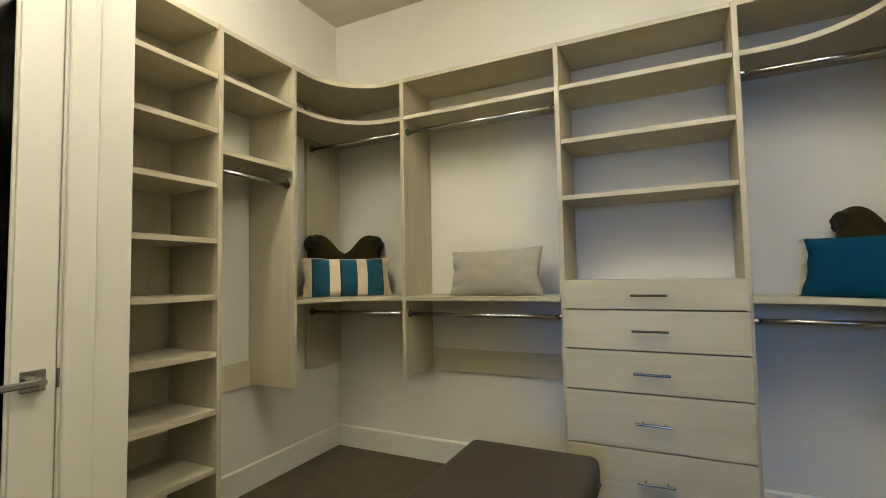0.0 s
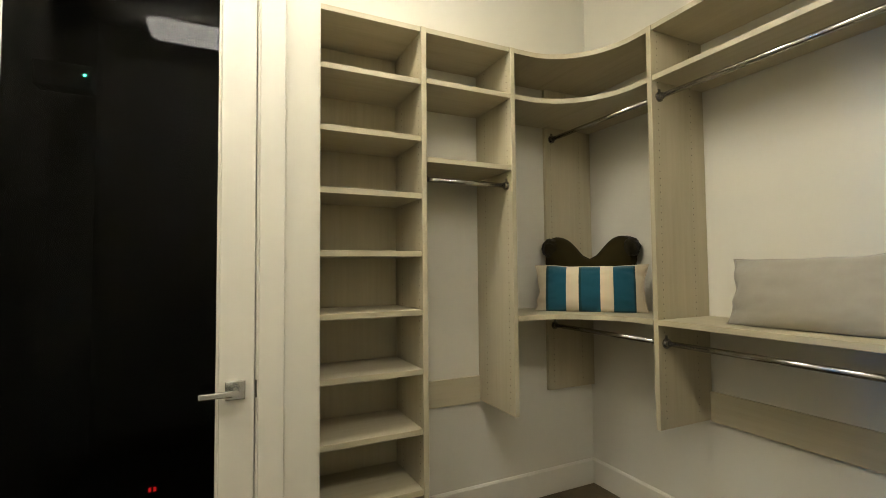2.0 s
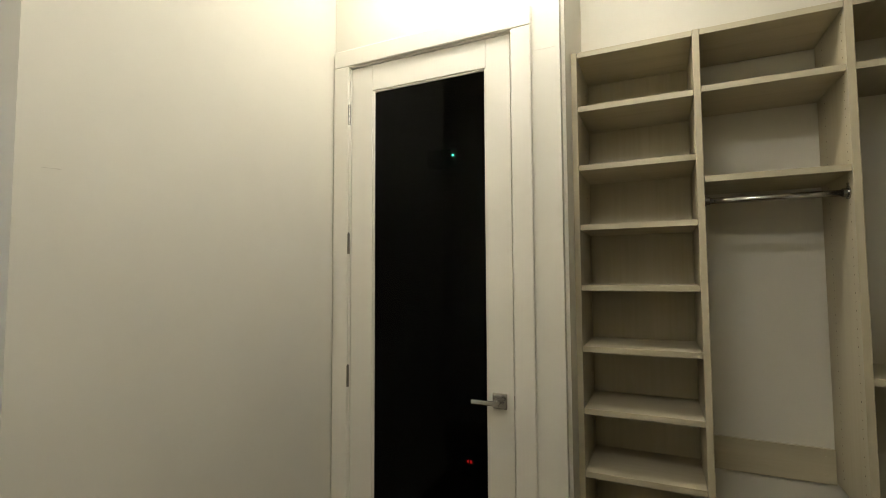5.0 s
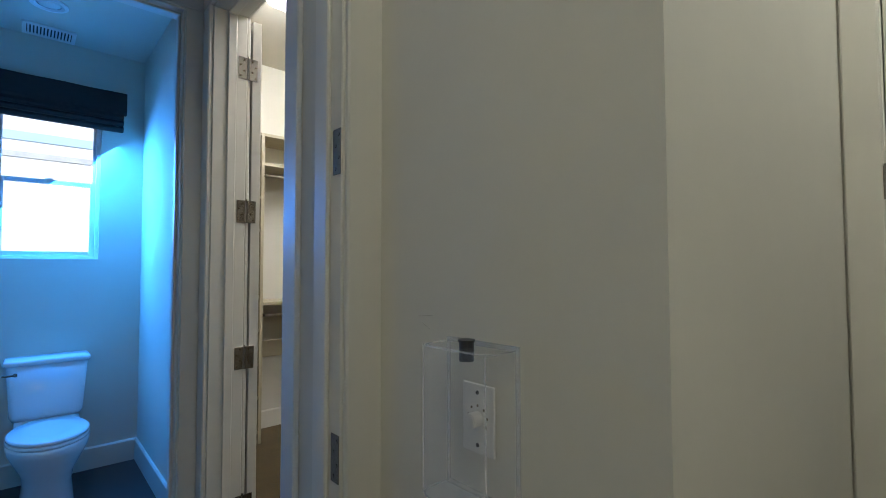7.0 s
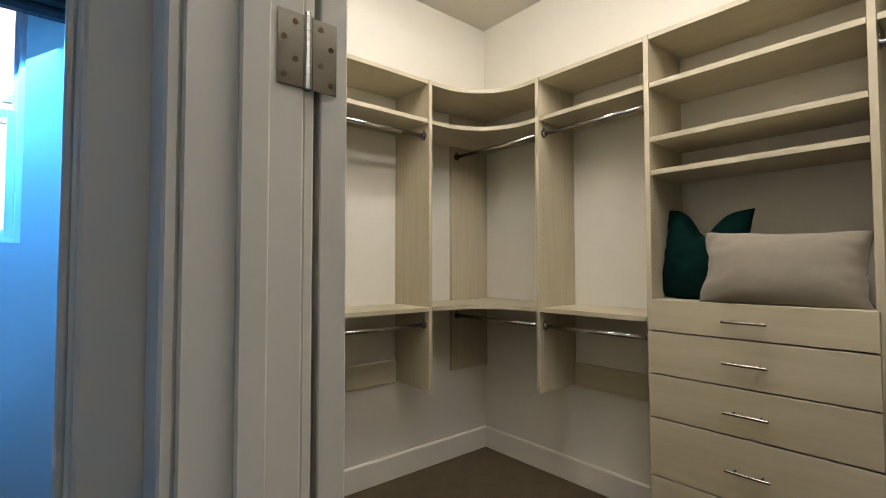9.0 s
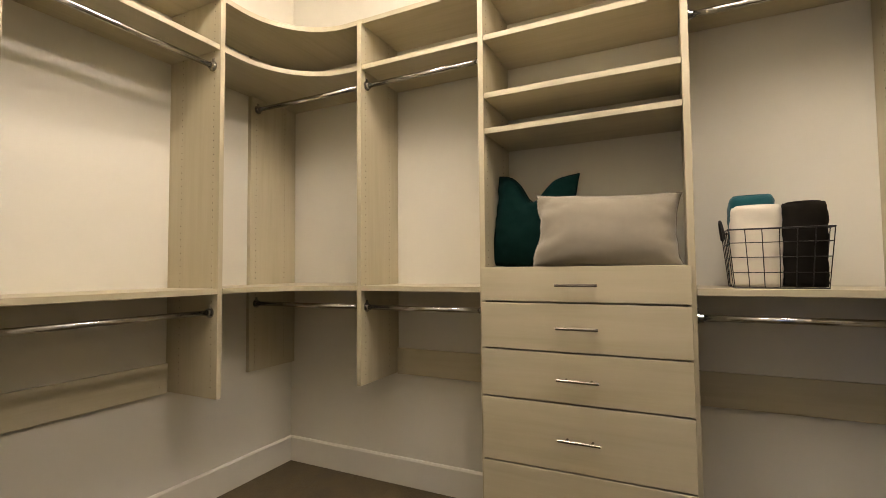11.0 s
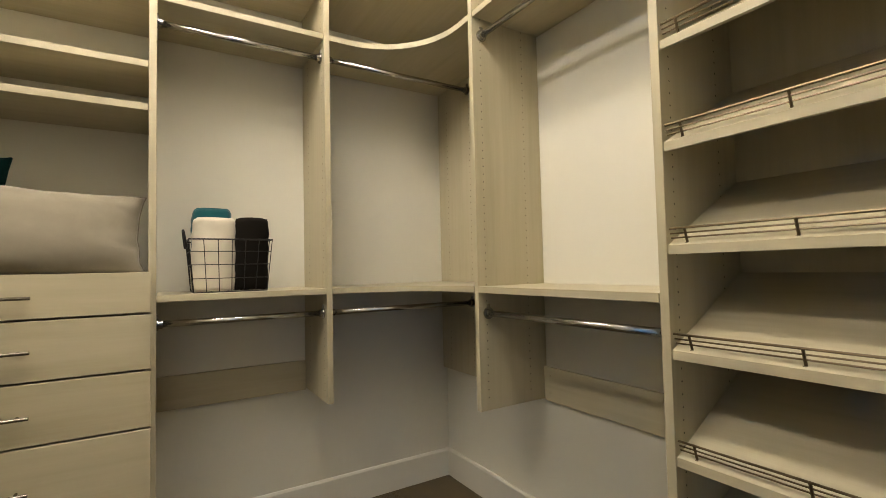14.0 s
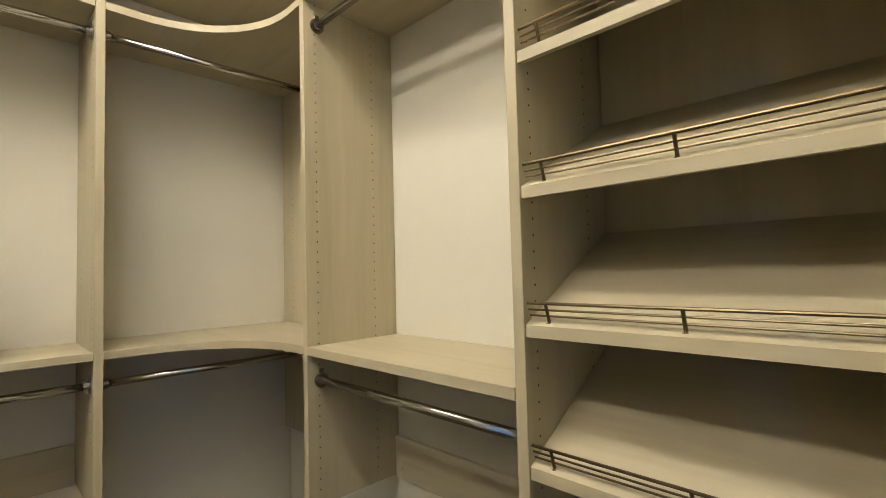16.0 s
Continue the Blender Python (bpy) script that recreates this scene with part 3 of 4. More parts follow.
def bar_handle(run, parent, uc, d, z):
    bm = bmesh.new()
    tube(bm, run.at(uc - 0.08, d + 0.030, z), run.at(uc + 0.08, d + 0.030, z), 0.0058, 12)
    for s in (-0.048, 0.048):
        tube(bm, run.at(uc + s, d, z), run.at(uc + s, d + 0.030, z), 0.0048, 10)
    part("handle", bm, HANDLE, parent, "brushed steel bar handle", smooth=False)


def drawer_unit(run, ua, ub, label, upper):
    """ua, ub: centres of its two boards."""
    sec = thing("drawer_unit", run.at((ua + ub) / 2, 0.1, 0), label, "drawer unit")
    for uc in (ua, ub):
        panel(run, sec, uc, 0.0, holes="+-")
    a, b = ua + T / 2, ub - T / 2
    shelf(run, sec, a, b, TOP, name="top_shelf")
    for z in upper:
        shelf(run, sec, a, b, z)
    part("deck", run.box(bmesh.new(), a + G, b - G, 0.001, DEP + 0.001, 1.165, 1.190), WOOD[run.along], sec)
    part("bottom_board", run.box(bmesh.new(), a + G, b - G, 0.001, DEP - 0.01, 0.085, 0.11), WOOD[run.along], sec)
    part("toe_kick", run.box(bmesh.new(), a + G, b - G, DEP - 0.06, DEP - 0.042, 0.0, 0.083), WOOD[run.along], sec)
    part("carcass_back", run.box(bmesh.new(), a + G, b - G, 0.001, 0.007, 0.112, 1.164), WOOD["z"], sec)
    f = DEP + 0.003
    for z0, z1, hz in ((1.048, 1.1895, 1.115), (0.851, 1.041, 0.945), (0.651, 0.844, 0.744), (0.387, 0.644, 0.512), (0.100, 0.380, 0.242)):
        d = part("drawer_front", run.box(bmesh.new(), a - 0.010, b + 0.010, f, f + 0.019, z0, z1, 0.0015), WOOD[run.along], sec)
        part("drawer_box", run.box(bmesh.new(), a + 0.012, b - 0.012, 0.03, f - 0.0005, z0 + 0.020, z1 - 0.020), WOOD[run.along], d)
        bar_handle(run, d, (ua + ub) / 2, f + 0.019, hz)
    return sec


def corner_unit(label, cx, cy, sx, sy, px, py, r_up, r_low, end_run, end_u, rods, end_wall_x):
    """Curved corner shelves. cx, cy: the room's corner; sx, sy: signs into the room; px: the board's face on the wall along x; py: on the wall along y."""
    sec = thing("corner_section", (cx + sx * 0.3, cy + sy * 0.3, 0), label, "corner shelves", "corner sections")

    def outline(r, dep):
        ix, iy = cx + sx * dep, cy + sy * dep
        pts = [(cx + sx * 0.001, cy + sy * 0.001), (px, cy + sy * 0.001), (px, iy)]
        for k in range(13):
            a = math.pi / 2 * k / 12
            pts.append((ix + sx * r * (1 - math.sin(a)), iy + sy * r * (1 - math.cos(a))))
        pts += [(ix, py), (cx + sx * 0.001, py)]
        return pts

    for z, nm, r, dep in ((TOP, "top_shelf", r_up, DEP - 0.004), (UPPER, "curved_shelf", r_up, DEP - 0.004), (SHELF, "curved_counter", r_low, DEP + 0.002)):
        bm = bmesh.new()
        o = outline(r, dep)
        lo = [bm.verts.new((x, y, z - T / 2)) for x, y in o]
        hi = [bm.verts.new((x, y, z + T / 2)) for x, y in o]
        bm.faces.new(lo[::-1])
        bm.faces.new(hi)
        for i in range(len(o)):
            j = (i + 1) % len(o)
            bm.faces.new((lo[i], lo[j], hi[j], hi[i]))
        part(nm, bm, WOOD["x"], sec)
    # end board flat on the side wall; its pin holes are flat dark discs
    if end_wall_x:
        part("end_panel", box(cx + sx * 0.001, cx + sx * (T + 0.001), cy + sy * 0.001, cy + sy * DEP, PBOT, TOP - T / 2 - 0.001, bev=0.001), WOOD["z"], sec)
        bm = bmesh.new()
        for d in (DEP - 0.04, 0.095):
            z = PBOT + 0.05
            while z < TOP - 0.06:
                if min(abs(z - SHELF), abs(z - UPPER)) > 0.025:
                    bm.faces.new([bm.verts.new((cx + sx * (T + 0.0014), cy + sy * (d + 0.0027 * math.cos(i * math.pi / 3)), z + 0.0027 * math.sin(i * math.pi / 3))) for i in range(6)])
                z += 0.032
        part("hole_disc_row", bm, HOLE_DISC, sec, kind="stuff")
    else:
        part("end_panel", box(cx + sx * 0.001, cx + sx * DEP, cy + sy * 0.001, cy + sy * (T + 0.001), PBOT, TOP - T / 2 - 0.001, bev=0.001), WOOD["z"], sec)
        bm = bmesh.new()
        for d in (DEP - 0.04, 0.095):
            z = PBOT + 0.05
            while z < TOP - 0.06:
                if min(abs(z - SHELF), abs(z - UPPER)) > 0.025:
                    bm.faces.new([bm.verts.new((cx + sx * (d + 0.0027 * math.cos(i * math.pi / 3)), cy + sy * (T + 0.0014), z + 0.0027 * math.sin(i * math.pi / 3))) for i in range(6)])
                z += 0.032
        part("hole_disc_row", bm, HOLE_DISC, sec, kind="stuff")
    u0, u1 = sorted(end_u)
    for z in rods:
        rod(end_run, sec, u0, u1, z)
    return sec


TZ = [2.203 - 0.264 * k for k in range(9)]
RU, RL = 2.130, 0.997

# first closet
tower(RAW, 0.905, 1.4125, "pale greige laminate shelf tower with nine empty shelves", TZ, True, True)
hang_section(RAW, 1.4125, 1.8755, "narrow greige laminate long-hang section with a chrome rod", panels=[(1.888, PBOT, "+-")],
             shelves=[2.2125, 1.846], rods=[1.762], counter=False)
corner_unit("curved greige laminate corner shelves with pillows on them", A_W, A_N, 1, -1, -1.4195, 1.9005, 0.36, 0.36, RAN, (A_W + T + 0.001, -1.4195), [RU, RL], True)
hang_section(RAN, -1.3945, -0.4585, "greige laminate double-hang section with chrome rods", panels=[(-1.407, PBOT, "+-")], shelves=[UPPER], rods=[RU, RL])
drawer_unit(RAN, -0.446, 0.370, "greige laminate unit of five drawers under open shelves", [2.2125, 1.922, 1.622])
corner_unit("curved greige laminate corner shelves with a blue pillow", A_E, A_N, -1, -1, 0.3825, 1.9005, 0.36, 0.36, RAN, (0.3825, A_E - T - 0.001), [RU, RL], True)
hang_section(RAE, 0.9, 1.8755, "greige laminate double-hang section on the side wall", panels=[(1.888, PBOT, "+-"), (0.8875, PBOT, "+-")], shelves=[UPPER], rods=[RU, RL])

# second closet
tower(RBS, -1.1805, -0.575, "greige laminate shelf tower in the second closet", TZ, True, True)
hang_section(RBS, -1.9525, -1.1805, "greige laminate double-hang section on the south wall", panels=[(-1.965, PBOT, "+-")], shelves=[UPPER], rods=[RU, RL])
corner_unit("curved greige laminate corner shelves, empty", B_W, B_S, 1, 1, -1.9775, -3.3125, 0.36, 0.36, RBW, (B_S + T + 0.001, -3.3125), [RU, RL], False)
hang_section(RBW, -3.2875, -2.6525, "greige laminate double-hang section beside the drawers", panels=[(-3.30, PBOT, "+-")], shelves=[UPPER], rods=[RU, RL])
drawer_unit(RBW, -2.640, -1.834, "greige laminate unit of five drawers with a pillow cubby", [2.2125, 1.950, 1.790])
hang_section(RBW, -1.8215, -1.1975, "greige laminate double-hang section with a wire basket", panels=[(-1.185, PBOT, "+-")], shelves=[UPPER], rods=[RU, RL])
corner_unit("curved greige laminate corner shelves, empty", B_W, NORTH_B, 1, -1, -1.98, -1.1725, 0.36, 0.36, RBW, (-1.1725, NORTH_B - T - 0.001), [RU, RL], False)
hang_section(RBN, -1.955, -1.1715, "greige laminate double-hang section beside the shoe shelves", panels=[(-1.9675, PBOT, "+-")], shelves=[UPPER], rods=[RU, RL])


def shoe_tower(run, u0, u1, label):
    sec = thing("shoe_tower", run.at((u0 + u1) / 2, 0.1, 0), label, "shoe rack")
    panel(run, sec, u0 + T / 2, 0.0, holes="+-")
    panel(run, sec, u1 - T / 2, 0.0, holes="-")
    a, b = u0 + T, u1 - T
    shelf(run, sec, a, b, TOP, name="top_shelf")
    part("back_panel", run.box(bmesh.new(), a + G, b - G, 0.001, 0.007, 0.1, TOP - T / 2 - 0.001), WOOD["z"], sec)
    shelf(run, sec, a, b, 0.10)
    part("toe_kick", run.box(bmesh.new(), a + G, b - G, DEP - 0.06, DEP - 0.042, 0.0, 0.085), WOOD[run.along], sec)
    d0, d1, rise = 0.012, DEP - 0.004, 0.185
    slope = Vector((0, -(d1 - d0), rise)).normalized()
    for k in range(8):
        zb = 2.245 - 0.2608 * k
        if zb - 0.03 < 0.15:
            continue
        bm = bmesh.new()
        prof = [(d1, zb), (d1, zb + 0.0225), (d1 - 0.006, zb + 0.026), (d0, zb + rise + 0.022), (d0, zb + rise - 0.006), (d1 - 0.012, zb)]
        lo = [bm.verts.new(run.at(a + G, d, z)) for d, z in prof]
        hi = [bm.verts.new(run.at(b - G, d, z)) for d, z in prof]
        bm.faces.new(lo)
        bm.faces.new(hi[::-1])
        for i in range(6):
            bm.faces.new((lo[i], lo[(i + 1) % 6], hi[(i + 1) % 6], hi[i]))
        sh = part("slanted_shelf", bm, WOOD[run.along], sec)
        fence = bmesh.new()
        dd, zz = d1 - 0.013, zb + 0.0275
        for h, r in ((0.0360, 0.0030), (0.0240, 0.0021), (0.0130, 0.0021)):
            tube(fence, run.at(a + 0.006, dd + h * 0.35, zz + h), run.at(b - 0.006, dd + h * 0.35, zz + h), r, 8)
        fe = part("shoe_fence", fence, BRONZE, sh, "thin bronze wire shoe fence")
        for u in (a + 0.045, (a + b) / 2 - 0.012, b - 0.045):
            po = bmesh.new()
            tube(po, run.at(u, dd, zz - 0.003), run.at(u, dd + 0.0130, zz + 0.0375), 0.0033, 8)
            tube(po, run.at(u, dd, zz - 0.004), run.at(u, dd + 0.001, zz + 0.001), 0.0062, 10)
            join_into(fe, po)
    return sec


def join_into(ob, bm):
    """Adds a bmesh in world metres to a part's mesh."""
    bmesh.ops.translate(bm, verts=bm.verts, vec=-base_of(ob))
    tgt = bmesh.new()
    tgt.from_mesh(ob.data)
    join(tgt, bm)
    bmesh.ops.recalc_face_normals(tgt, faces=tgt.faces)
    tgt.to_mesh(ob.data)
    tgt.free()


shoe_tower(RBN, -1.1715, -0.545, "greige laminate shoe tower with slanted shelves and bronze rails")


# ---------------------------------------------------------------- lamps
def ceiling_lamp(x, y, lx, ly, mat):
    """A long wrap-round fixture: pan on the ceiling, pillow-shaped diffuser, two end caps."""
    t = thing("ceiling_lamp", (x, y, CEIL_Z), "long white ceiling lamp with a rounded glowing diffuser", "ceiling lamp")
    part("pan", box(x - lx / 2 + 0.02, x + lx / 2 - 0.02, y - ly / 2 + 0.02, y + ly / 2 - 0.02, CEIL_Z - 0.022, CEIL_Z - 0.001, bev=0.004), PLASTICW, t)
    bm = box(x - lx / 2, x + lx / 2, y - ly / 2, y + ly / 2, CEIL_Z - 0.145, CEIL_Z - 0.023, bev=0.04, seg=5)
    for v in bm.verts:
        k = min(max((CEIL_Z - 0.05 - v.co.z) / 0.095, 0), 1) * 0.035
        v.co.x += -k if v.co.x > x else k
        v.co.y += -k if v.co.y > y else k
    part("diffuser", bm, mat, t, smooth=True)
    return t


ceiling_lamp(0.40, 0.69, 0.20, 1.24, DIFFUSER_A)
ceiling_lamp(-1.36, 0.69, 0.20, 1.24, DIFFUSER_A)
ceiling_lamp(-1.45, -2.83, 1.24, 0.20, DIFFUSER_B)
ceiling_lamp(-1.45, -1.63, 1.24, 0.20, DIFFUSER_B)


# ---------------------------------------------------------------- pillows
def pillow_mesh(w, h, t, chop=0.0, seed=1, sag=0.085, wr=0.004, rounding=0.0):
    """A stuffed pillow: x across, z up, front towards -y."""
    bm = bmesh.new()
    nu, nv = 44, 30
    rnd = Vector((seed * 3.17, seed * 1.31, seed * 0.77))

    def co(u, v, s):
        x = w / 2 * u * (1 - sag * (1 - v * v) * u * u)
        z = h / 2 * v * (1 - sag * (1.0 if v > 0 else 0.12) * (1 - u * u) * v * v)
        k = max(0.0, (1 - abs(u) ** 2.6) * (1 - abs(v) ** 2.6))
        y = s * t / 2 * k ** 0.55
        corner = 1 - rounding * (abs(u) * max(0.0, v)) ** 3
        x, z = x * corner, z * corner
        if chop:
            g = math.exp(-(u / 0.34) ** 2) * max(0.0, (v + 0.35) / 1.35) ** 1.6
            z -= chop * g
            y *= 1 - 0.45 * g
        edge = 1 - k
        f = noise.fractal(Vector((u * 2.2, v * 2.2, s)) + rnd, 1.0, 2.0, 4)
        pinch = noise.noise(Vector((u * 6, v * 6, s * 2)) + rnd) * edge * (1 if k > 0.001 else 0.2)
        y += s * (f * wr * 1.6 + pinch * wr * 2.2) * min(1.0, k * 3)
        side = math.exp(-(1 - abs(u)) / 0.13) * min(1.0, k * 7)
        tuck = noise.noise(Vector((math.copysign(3.0, u), v * 3.6, 7.0)) + rnd)
        y += s * side * (0.040 * tuck - 0.018 * abs(math.sin(v * 4.5 + seed)))
        x -= math.copysign(0.016, u) * abs(u) ** 8 * max(0.0, noise.noise(Vector((u * 2, v * 2.8, 9)) + rnd))
        x += noise.noise(Vector((v * 3, s * 0.1, 2)) + rnd) * 0.006 * abs(u) ** 4
        z += noise.noise(Vector((u * 3, s * 0.1, 5)) + rnd) * 0.006 * abs(v) ** 4
        return (x, y, z)

    grid = {}
    for s in (-1, 1):
        for i in range(nu + 1):
            for j in range(nv + 1):
                u, v = -1 + 2 * i / nu, -1 + 2 * j / nv
                u, v = math.copysign(abs(u) ** 0.8, u), math.copysign(abs(v) ** 0.8, v)
                rim = i in (0, nu) or j in (0, nv)
                if rim and s > 0:
                    grid[s, i, j] = grid[-1, i, j]
                else:
                    grid[s, i, j] = bm.verts.new(co(u, v, s if not rim else 0))
    for s in (-1, 1):
        for i in range(nu):
            for j in range(nv):
                q = [grid[s, i, j], grid[s, i + 1, j], grid[s, i + 1, j + 1], grid[s, i, j + 1]]
                bm.faces.new(q if s < 0 else q[::-1])
    rim = [grid[-1, i, 0].co.copy() for i in range(nu + 1)] + [grid[-1, nu, j].co.copy() for j in range(1, nv + 1)] + \
          [grid[-1, i, nv].co.copy() for i in range(nu - 1, -1, -1)] + [grid[-1, 0, j].co.copy() for j in range(nv - 1, -1, -1)]
    return bm, rim


def pillow(x, y, rest, rz, lean, w, h, t, mat, label, chop=0.0, seed=1, piping=None, roll=0.0, wr=0.004, tassels=False, rounding=0.0, tufts=False):
    ob = new("pillow")
    tagged(ob, label, "pillow")
    bm, rim = pillow_mesh(w, h, t, chop, seed, wr=wr, rounding=rounding)
    m = pose(0, 0, 0, -lean, 0, 0) @ pose(0, 0, 0, 0, roll, 0)
    low = min((m @ v.co).z for v in bm.verts) + 0.02
    back = m.inverted()

    def settle(c):
        """The weight of the pillow presses its underside flat."""
        q = m @ c
        q.z = max(q.z, low)
        return back @ q

    for v in bm.verts:
        v.co = settle(v.co)
    rim = [settle(c) for c in rim]
    ob.matrix_world = pose(x, y, rest - low + 0.001, 0, 0, rz) @ m
    local_part("cover", bm, mat, ob, smooth=True)
    seam = bmesh.new()
    polytube(seam, rim[::2] + [rim[0]], 0.0028, 6)
    local_part("seam_piping", seam, piping or mat, ob, smooth=True)
    if tufts:
        for cx in (-1, 1):
            b = bmesh.new()
            bmesh.ops.create_icosphere(b, subdivisions=4, radius=1.0)
            for v in b.verts:
                q = v.co.copy()
                f = 1 + 0.16 * noise.fractal(q * 2.2 + Vector((seed, cx, 0)), 1.0, 2.0, 3) + 0.10 * noise.noise(q * 11)
                v.co = Vector((cx * (w / 2 - 0.056), 0, h / 2 - 0.092)) + Vector((q.x * 0.056, q.y * 0.064, q.z * 0.060)) * f
            local_part("fur_tuft", b, FURC, ob, "dark brown fur end", smooth=True)
    if tassels:
        for cx in (-1, 1):
            for cz in (-1, 1):
                b = bmesh.new()
                rr = random.Random(seed + cx * 3 + cz)
                for k in range(14):
                    p = Vector((cx * w / 2 * 0.985, 0, cz * h / 2 * 0.97))
                    q = p + Vector((cx * rr.uniform(0.012, 0.035), rr.uniform(-0.012, 0.012), cz * 0.004 - rr.uniform(0.0, 0.02) * (1 if cz > 0 else 0.2)))
                    tube(b, p, q, 0.0016, 5)
                local_part("tassel", b, CREAMC, ob, "cream yarn tassel")
        b = bmesh.new()
        rr = random.Random(seed)
        for k in range(46):
            z = h / 2 * rr.uniform(-0.9, 0.9)
            xx = -w / 2 * (1 - 0.05 * (1 - (2 * z / h) ** 2))
            tube(b, (xx + 0.006, 0, z), (xx - rr.uniform(0.006, 0.018), rr.uniform(-0.006, 0.006), z - rr.uniform(0, 0.012)), 0.0013, 5)
        local_part("fringe", b, CREAMC, ob, "cream yarn fringe", kind="stuff")
    return ob


CT = SHELF + T / 2
pillow(-1.955, 2.475, CT, 45, 8, 0.54, 0.462, 0.17, BROWNC, "dark brown square pillow chopped in at the top", chop=0.135, seed=3, rounding=0.16, tufts=True)
pillow(-1.865, 2.385, CT, 45, 12, 0.60, 0.276, 0.16, STRIPES, "cream lumbar pillow with three teal velvet stripes", seed=5, piping=CREAMC)
pillow(-0.880, 2.520, CT, 2, 15, 0.58, 0.296, 0.17, GREYC, "light grey velvet lumbar pillow", seed=8, roll=-1.5, wr=0.0025)
pillow(0.905, 2.435, CT, -48, 8, 0.50, 0.44, 0.15, BROWNC, "dark brown square pillow behind a blue one", chop=0.13, seed=11, rounding=0.16, tufts=True)
pillow(0.83, 2.345, CT, -40, 14, 0.60, 0.287, 0.15, BLUEC, "deep peacock blue lumbar pillow with cream fringe", seed=13, tassels=True)
pillow(-2.575, -2.458, 1.190, 86, 9, 0.39, 0.432, 0.17, TEALC, "deep teal square pillow chopped in at the top", chop=0.115, seed=17, roll=4.0)
pillow(-2.487, -2.138, 1.190, 98, 17, 0.57, 0.320, 0.18, GREIGEC, "greige velvet lumbar pillow leaning in the cubby", seed=21, roll=2.0, wr=0.0025)


# ---------------------------------------------------------------- towels and basket
def towel_roll(x, y, z0, z1, rx, ry, mat, label, seed, flat=2.0):
    rings = []
    rn = random.Random(seed)
    off = Vector((rn.random() * 9, rn.random() * 9, 0))
    n, m = 36, 22
    for j in range(m + 1):
        f = j / m
        z = z0 + (z1 - z0) * f
        tilt = 0.010 * f
        k = 1.0
        if f > 0.93:
            k = 1 - 0.10 * ((f - 0.93) / 0.07) ** 2
        if f < 0.05:
            k = 1 - 0.08 * ((0.05 - f) / 0.05) ** 2
        ring = []
        for i in range(n):
            a = 2 * math.pi * i / n
            c, s = math.cos(a), math.sin(a)
            e = 2 / flat
            px, py = math.copysign(abs(c) ** e, c), math.copysign(abs(s) ** e, s)
            w = 1 + 0.045 * noise.fractal(Vector((c * 1.3, s * 1.3, f * 4.2)) + off, 1.0, 2.0, 4) + 0.022 * noise.noise(Vector((c * 3.2, s * 3.2, f * 11)) + off) + 0.040 * noise.noise(Vector((c * 1.4, s * 1.4, f * 15)) + off) + 0.020 * math.sin(7 * f * math.pi + 2 * a + 3 * noise.noise(Vector((c, s, f * 2)) + off))
            groove = 1 - 0.07 * math.exp(-((a - 4.2) / 0.09) ** 2)
            ring.append((x + rx * px * k * w * groove, y + ry * py * k * w * groove + tilt * 0.4, z + 0.010 * noise.noise(Vector((c, s, 4)) + off) * f ** 6))
        rings.append(ring)
    bm = loft(bmesh.new(), rings)
    t = thing("rolled_towel", (x, y, z0), label, "towel")
    part("roll", bm, mat, t, smooth=True)
    sp = bmesh.new()
    pts = []
    for k in range(60):
        a = k * 0.34
        r = 0.15 + 0.65 * k / 60
        pts.append((x + rx * r * math.cos(a), y + ry * r * math.sin(a), z1 + 0.002))
    polytube(sp, pts, 0.0035, 6)
    part("rolled_edge", sp, mat, t)
    return t


def wire_basket(x0, x1, y0, y1, z0, h):
    t = thing("wire_basket", ((x0 + x1) / 2, (y0 + y1) / 2, z0), "black wire grid basket with a loop handle, holding rolled towels", "basket")
    flare = 0.018

    def ring(f):
        e = flare * f
        return [(x0 - e, y0 - e), (x1 + e, y0 - e), (x1 + e, y1 + e), (x0 - e, y1 + e)]

    bm = bmesh.new()
    for f, r in ((0.0, 0.0022), (0.26, 0.0016), (0.52, 0.0016), (0.77, 0.0016), (1.0, 0.0030)):
        p = ring(f)
        z = z0 + 0.003 + h * f
        part("rim_wire", polytube(bmesh.new(), [(a, b, z) for a, b in p + [p[0]]], r, 7), BLACKWIRE, t)
    lo, hi = ring(0), ring(1)
    for e in range(4):
        n = 4 if e % 2 == 0 else 6
        for k in range(n):
            f = k / n
            a = Vector((*lo[e], z0 + 0.003)).lerp(Vector((*lo[(e + 1) % 4], z0 + 0.003)), f)
            b = Vector((*hi[e], z0 + 0.003 + h)).lerp(Vector((*hi[(e + 1) % 4], z0 + 0.003 + h)), f)
            part("upright_wire", tube(bmesh.new(), a, b, 0.0016, 7), BLACKWIRE, t)
    for k in range(1, 4):
        y = y0 + (y1 - y0) * k / 4
        part("base_wire", tube(bmesh.new(), (x0, y, z0 + 0.003), (x1, y, z0 + 0.003), 0.0016, 7), BLACKWIRE, t)
    for y, s in ((y0 - flare, -1),):
        b = bmesh.new()
        xc = (x0 + x1) / 2
        pts = [(xc + 0.05 * math.cos(math.pi * k / 10), y + s * (0.004 + 0.010 * math.sin(math.pi * k / 10)), z0 + h - 0.028 + 0.072 * math.sin(math.pi * k / 10)) for k in range(11)]
        polytube(b, pts, 0.0048, 8)
        part("handle", b, BLACKWIRE, t, "black wrapped loop handle")
    return t


wire_basket(-2.655, -2.458, -1.700, -1.434, CT, 0.205)
towel_roll(-2.525, -1.628, CT + 0.006, 1.398, 0.044, 0.080, TOWELW, "white rolled terry towel standing in the basket", 3, 2.25)
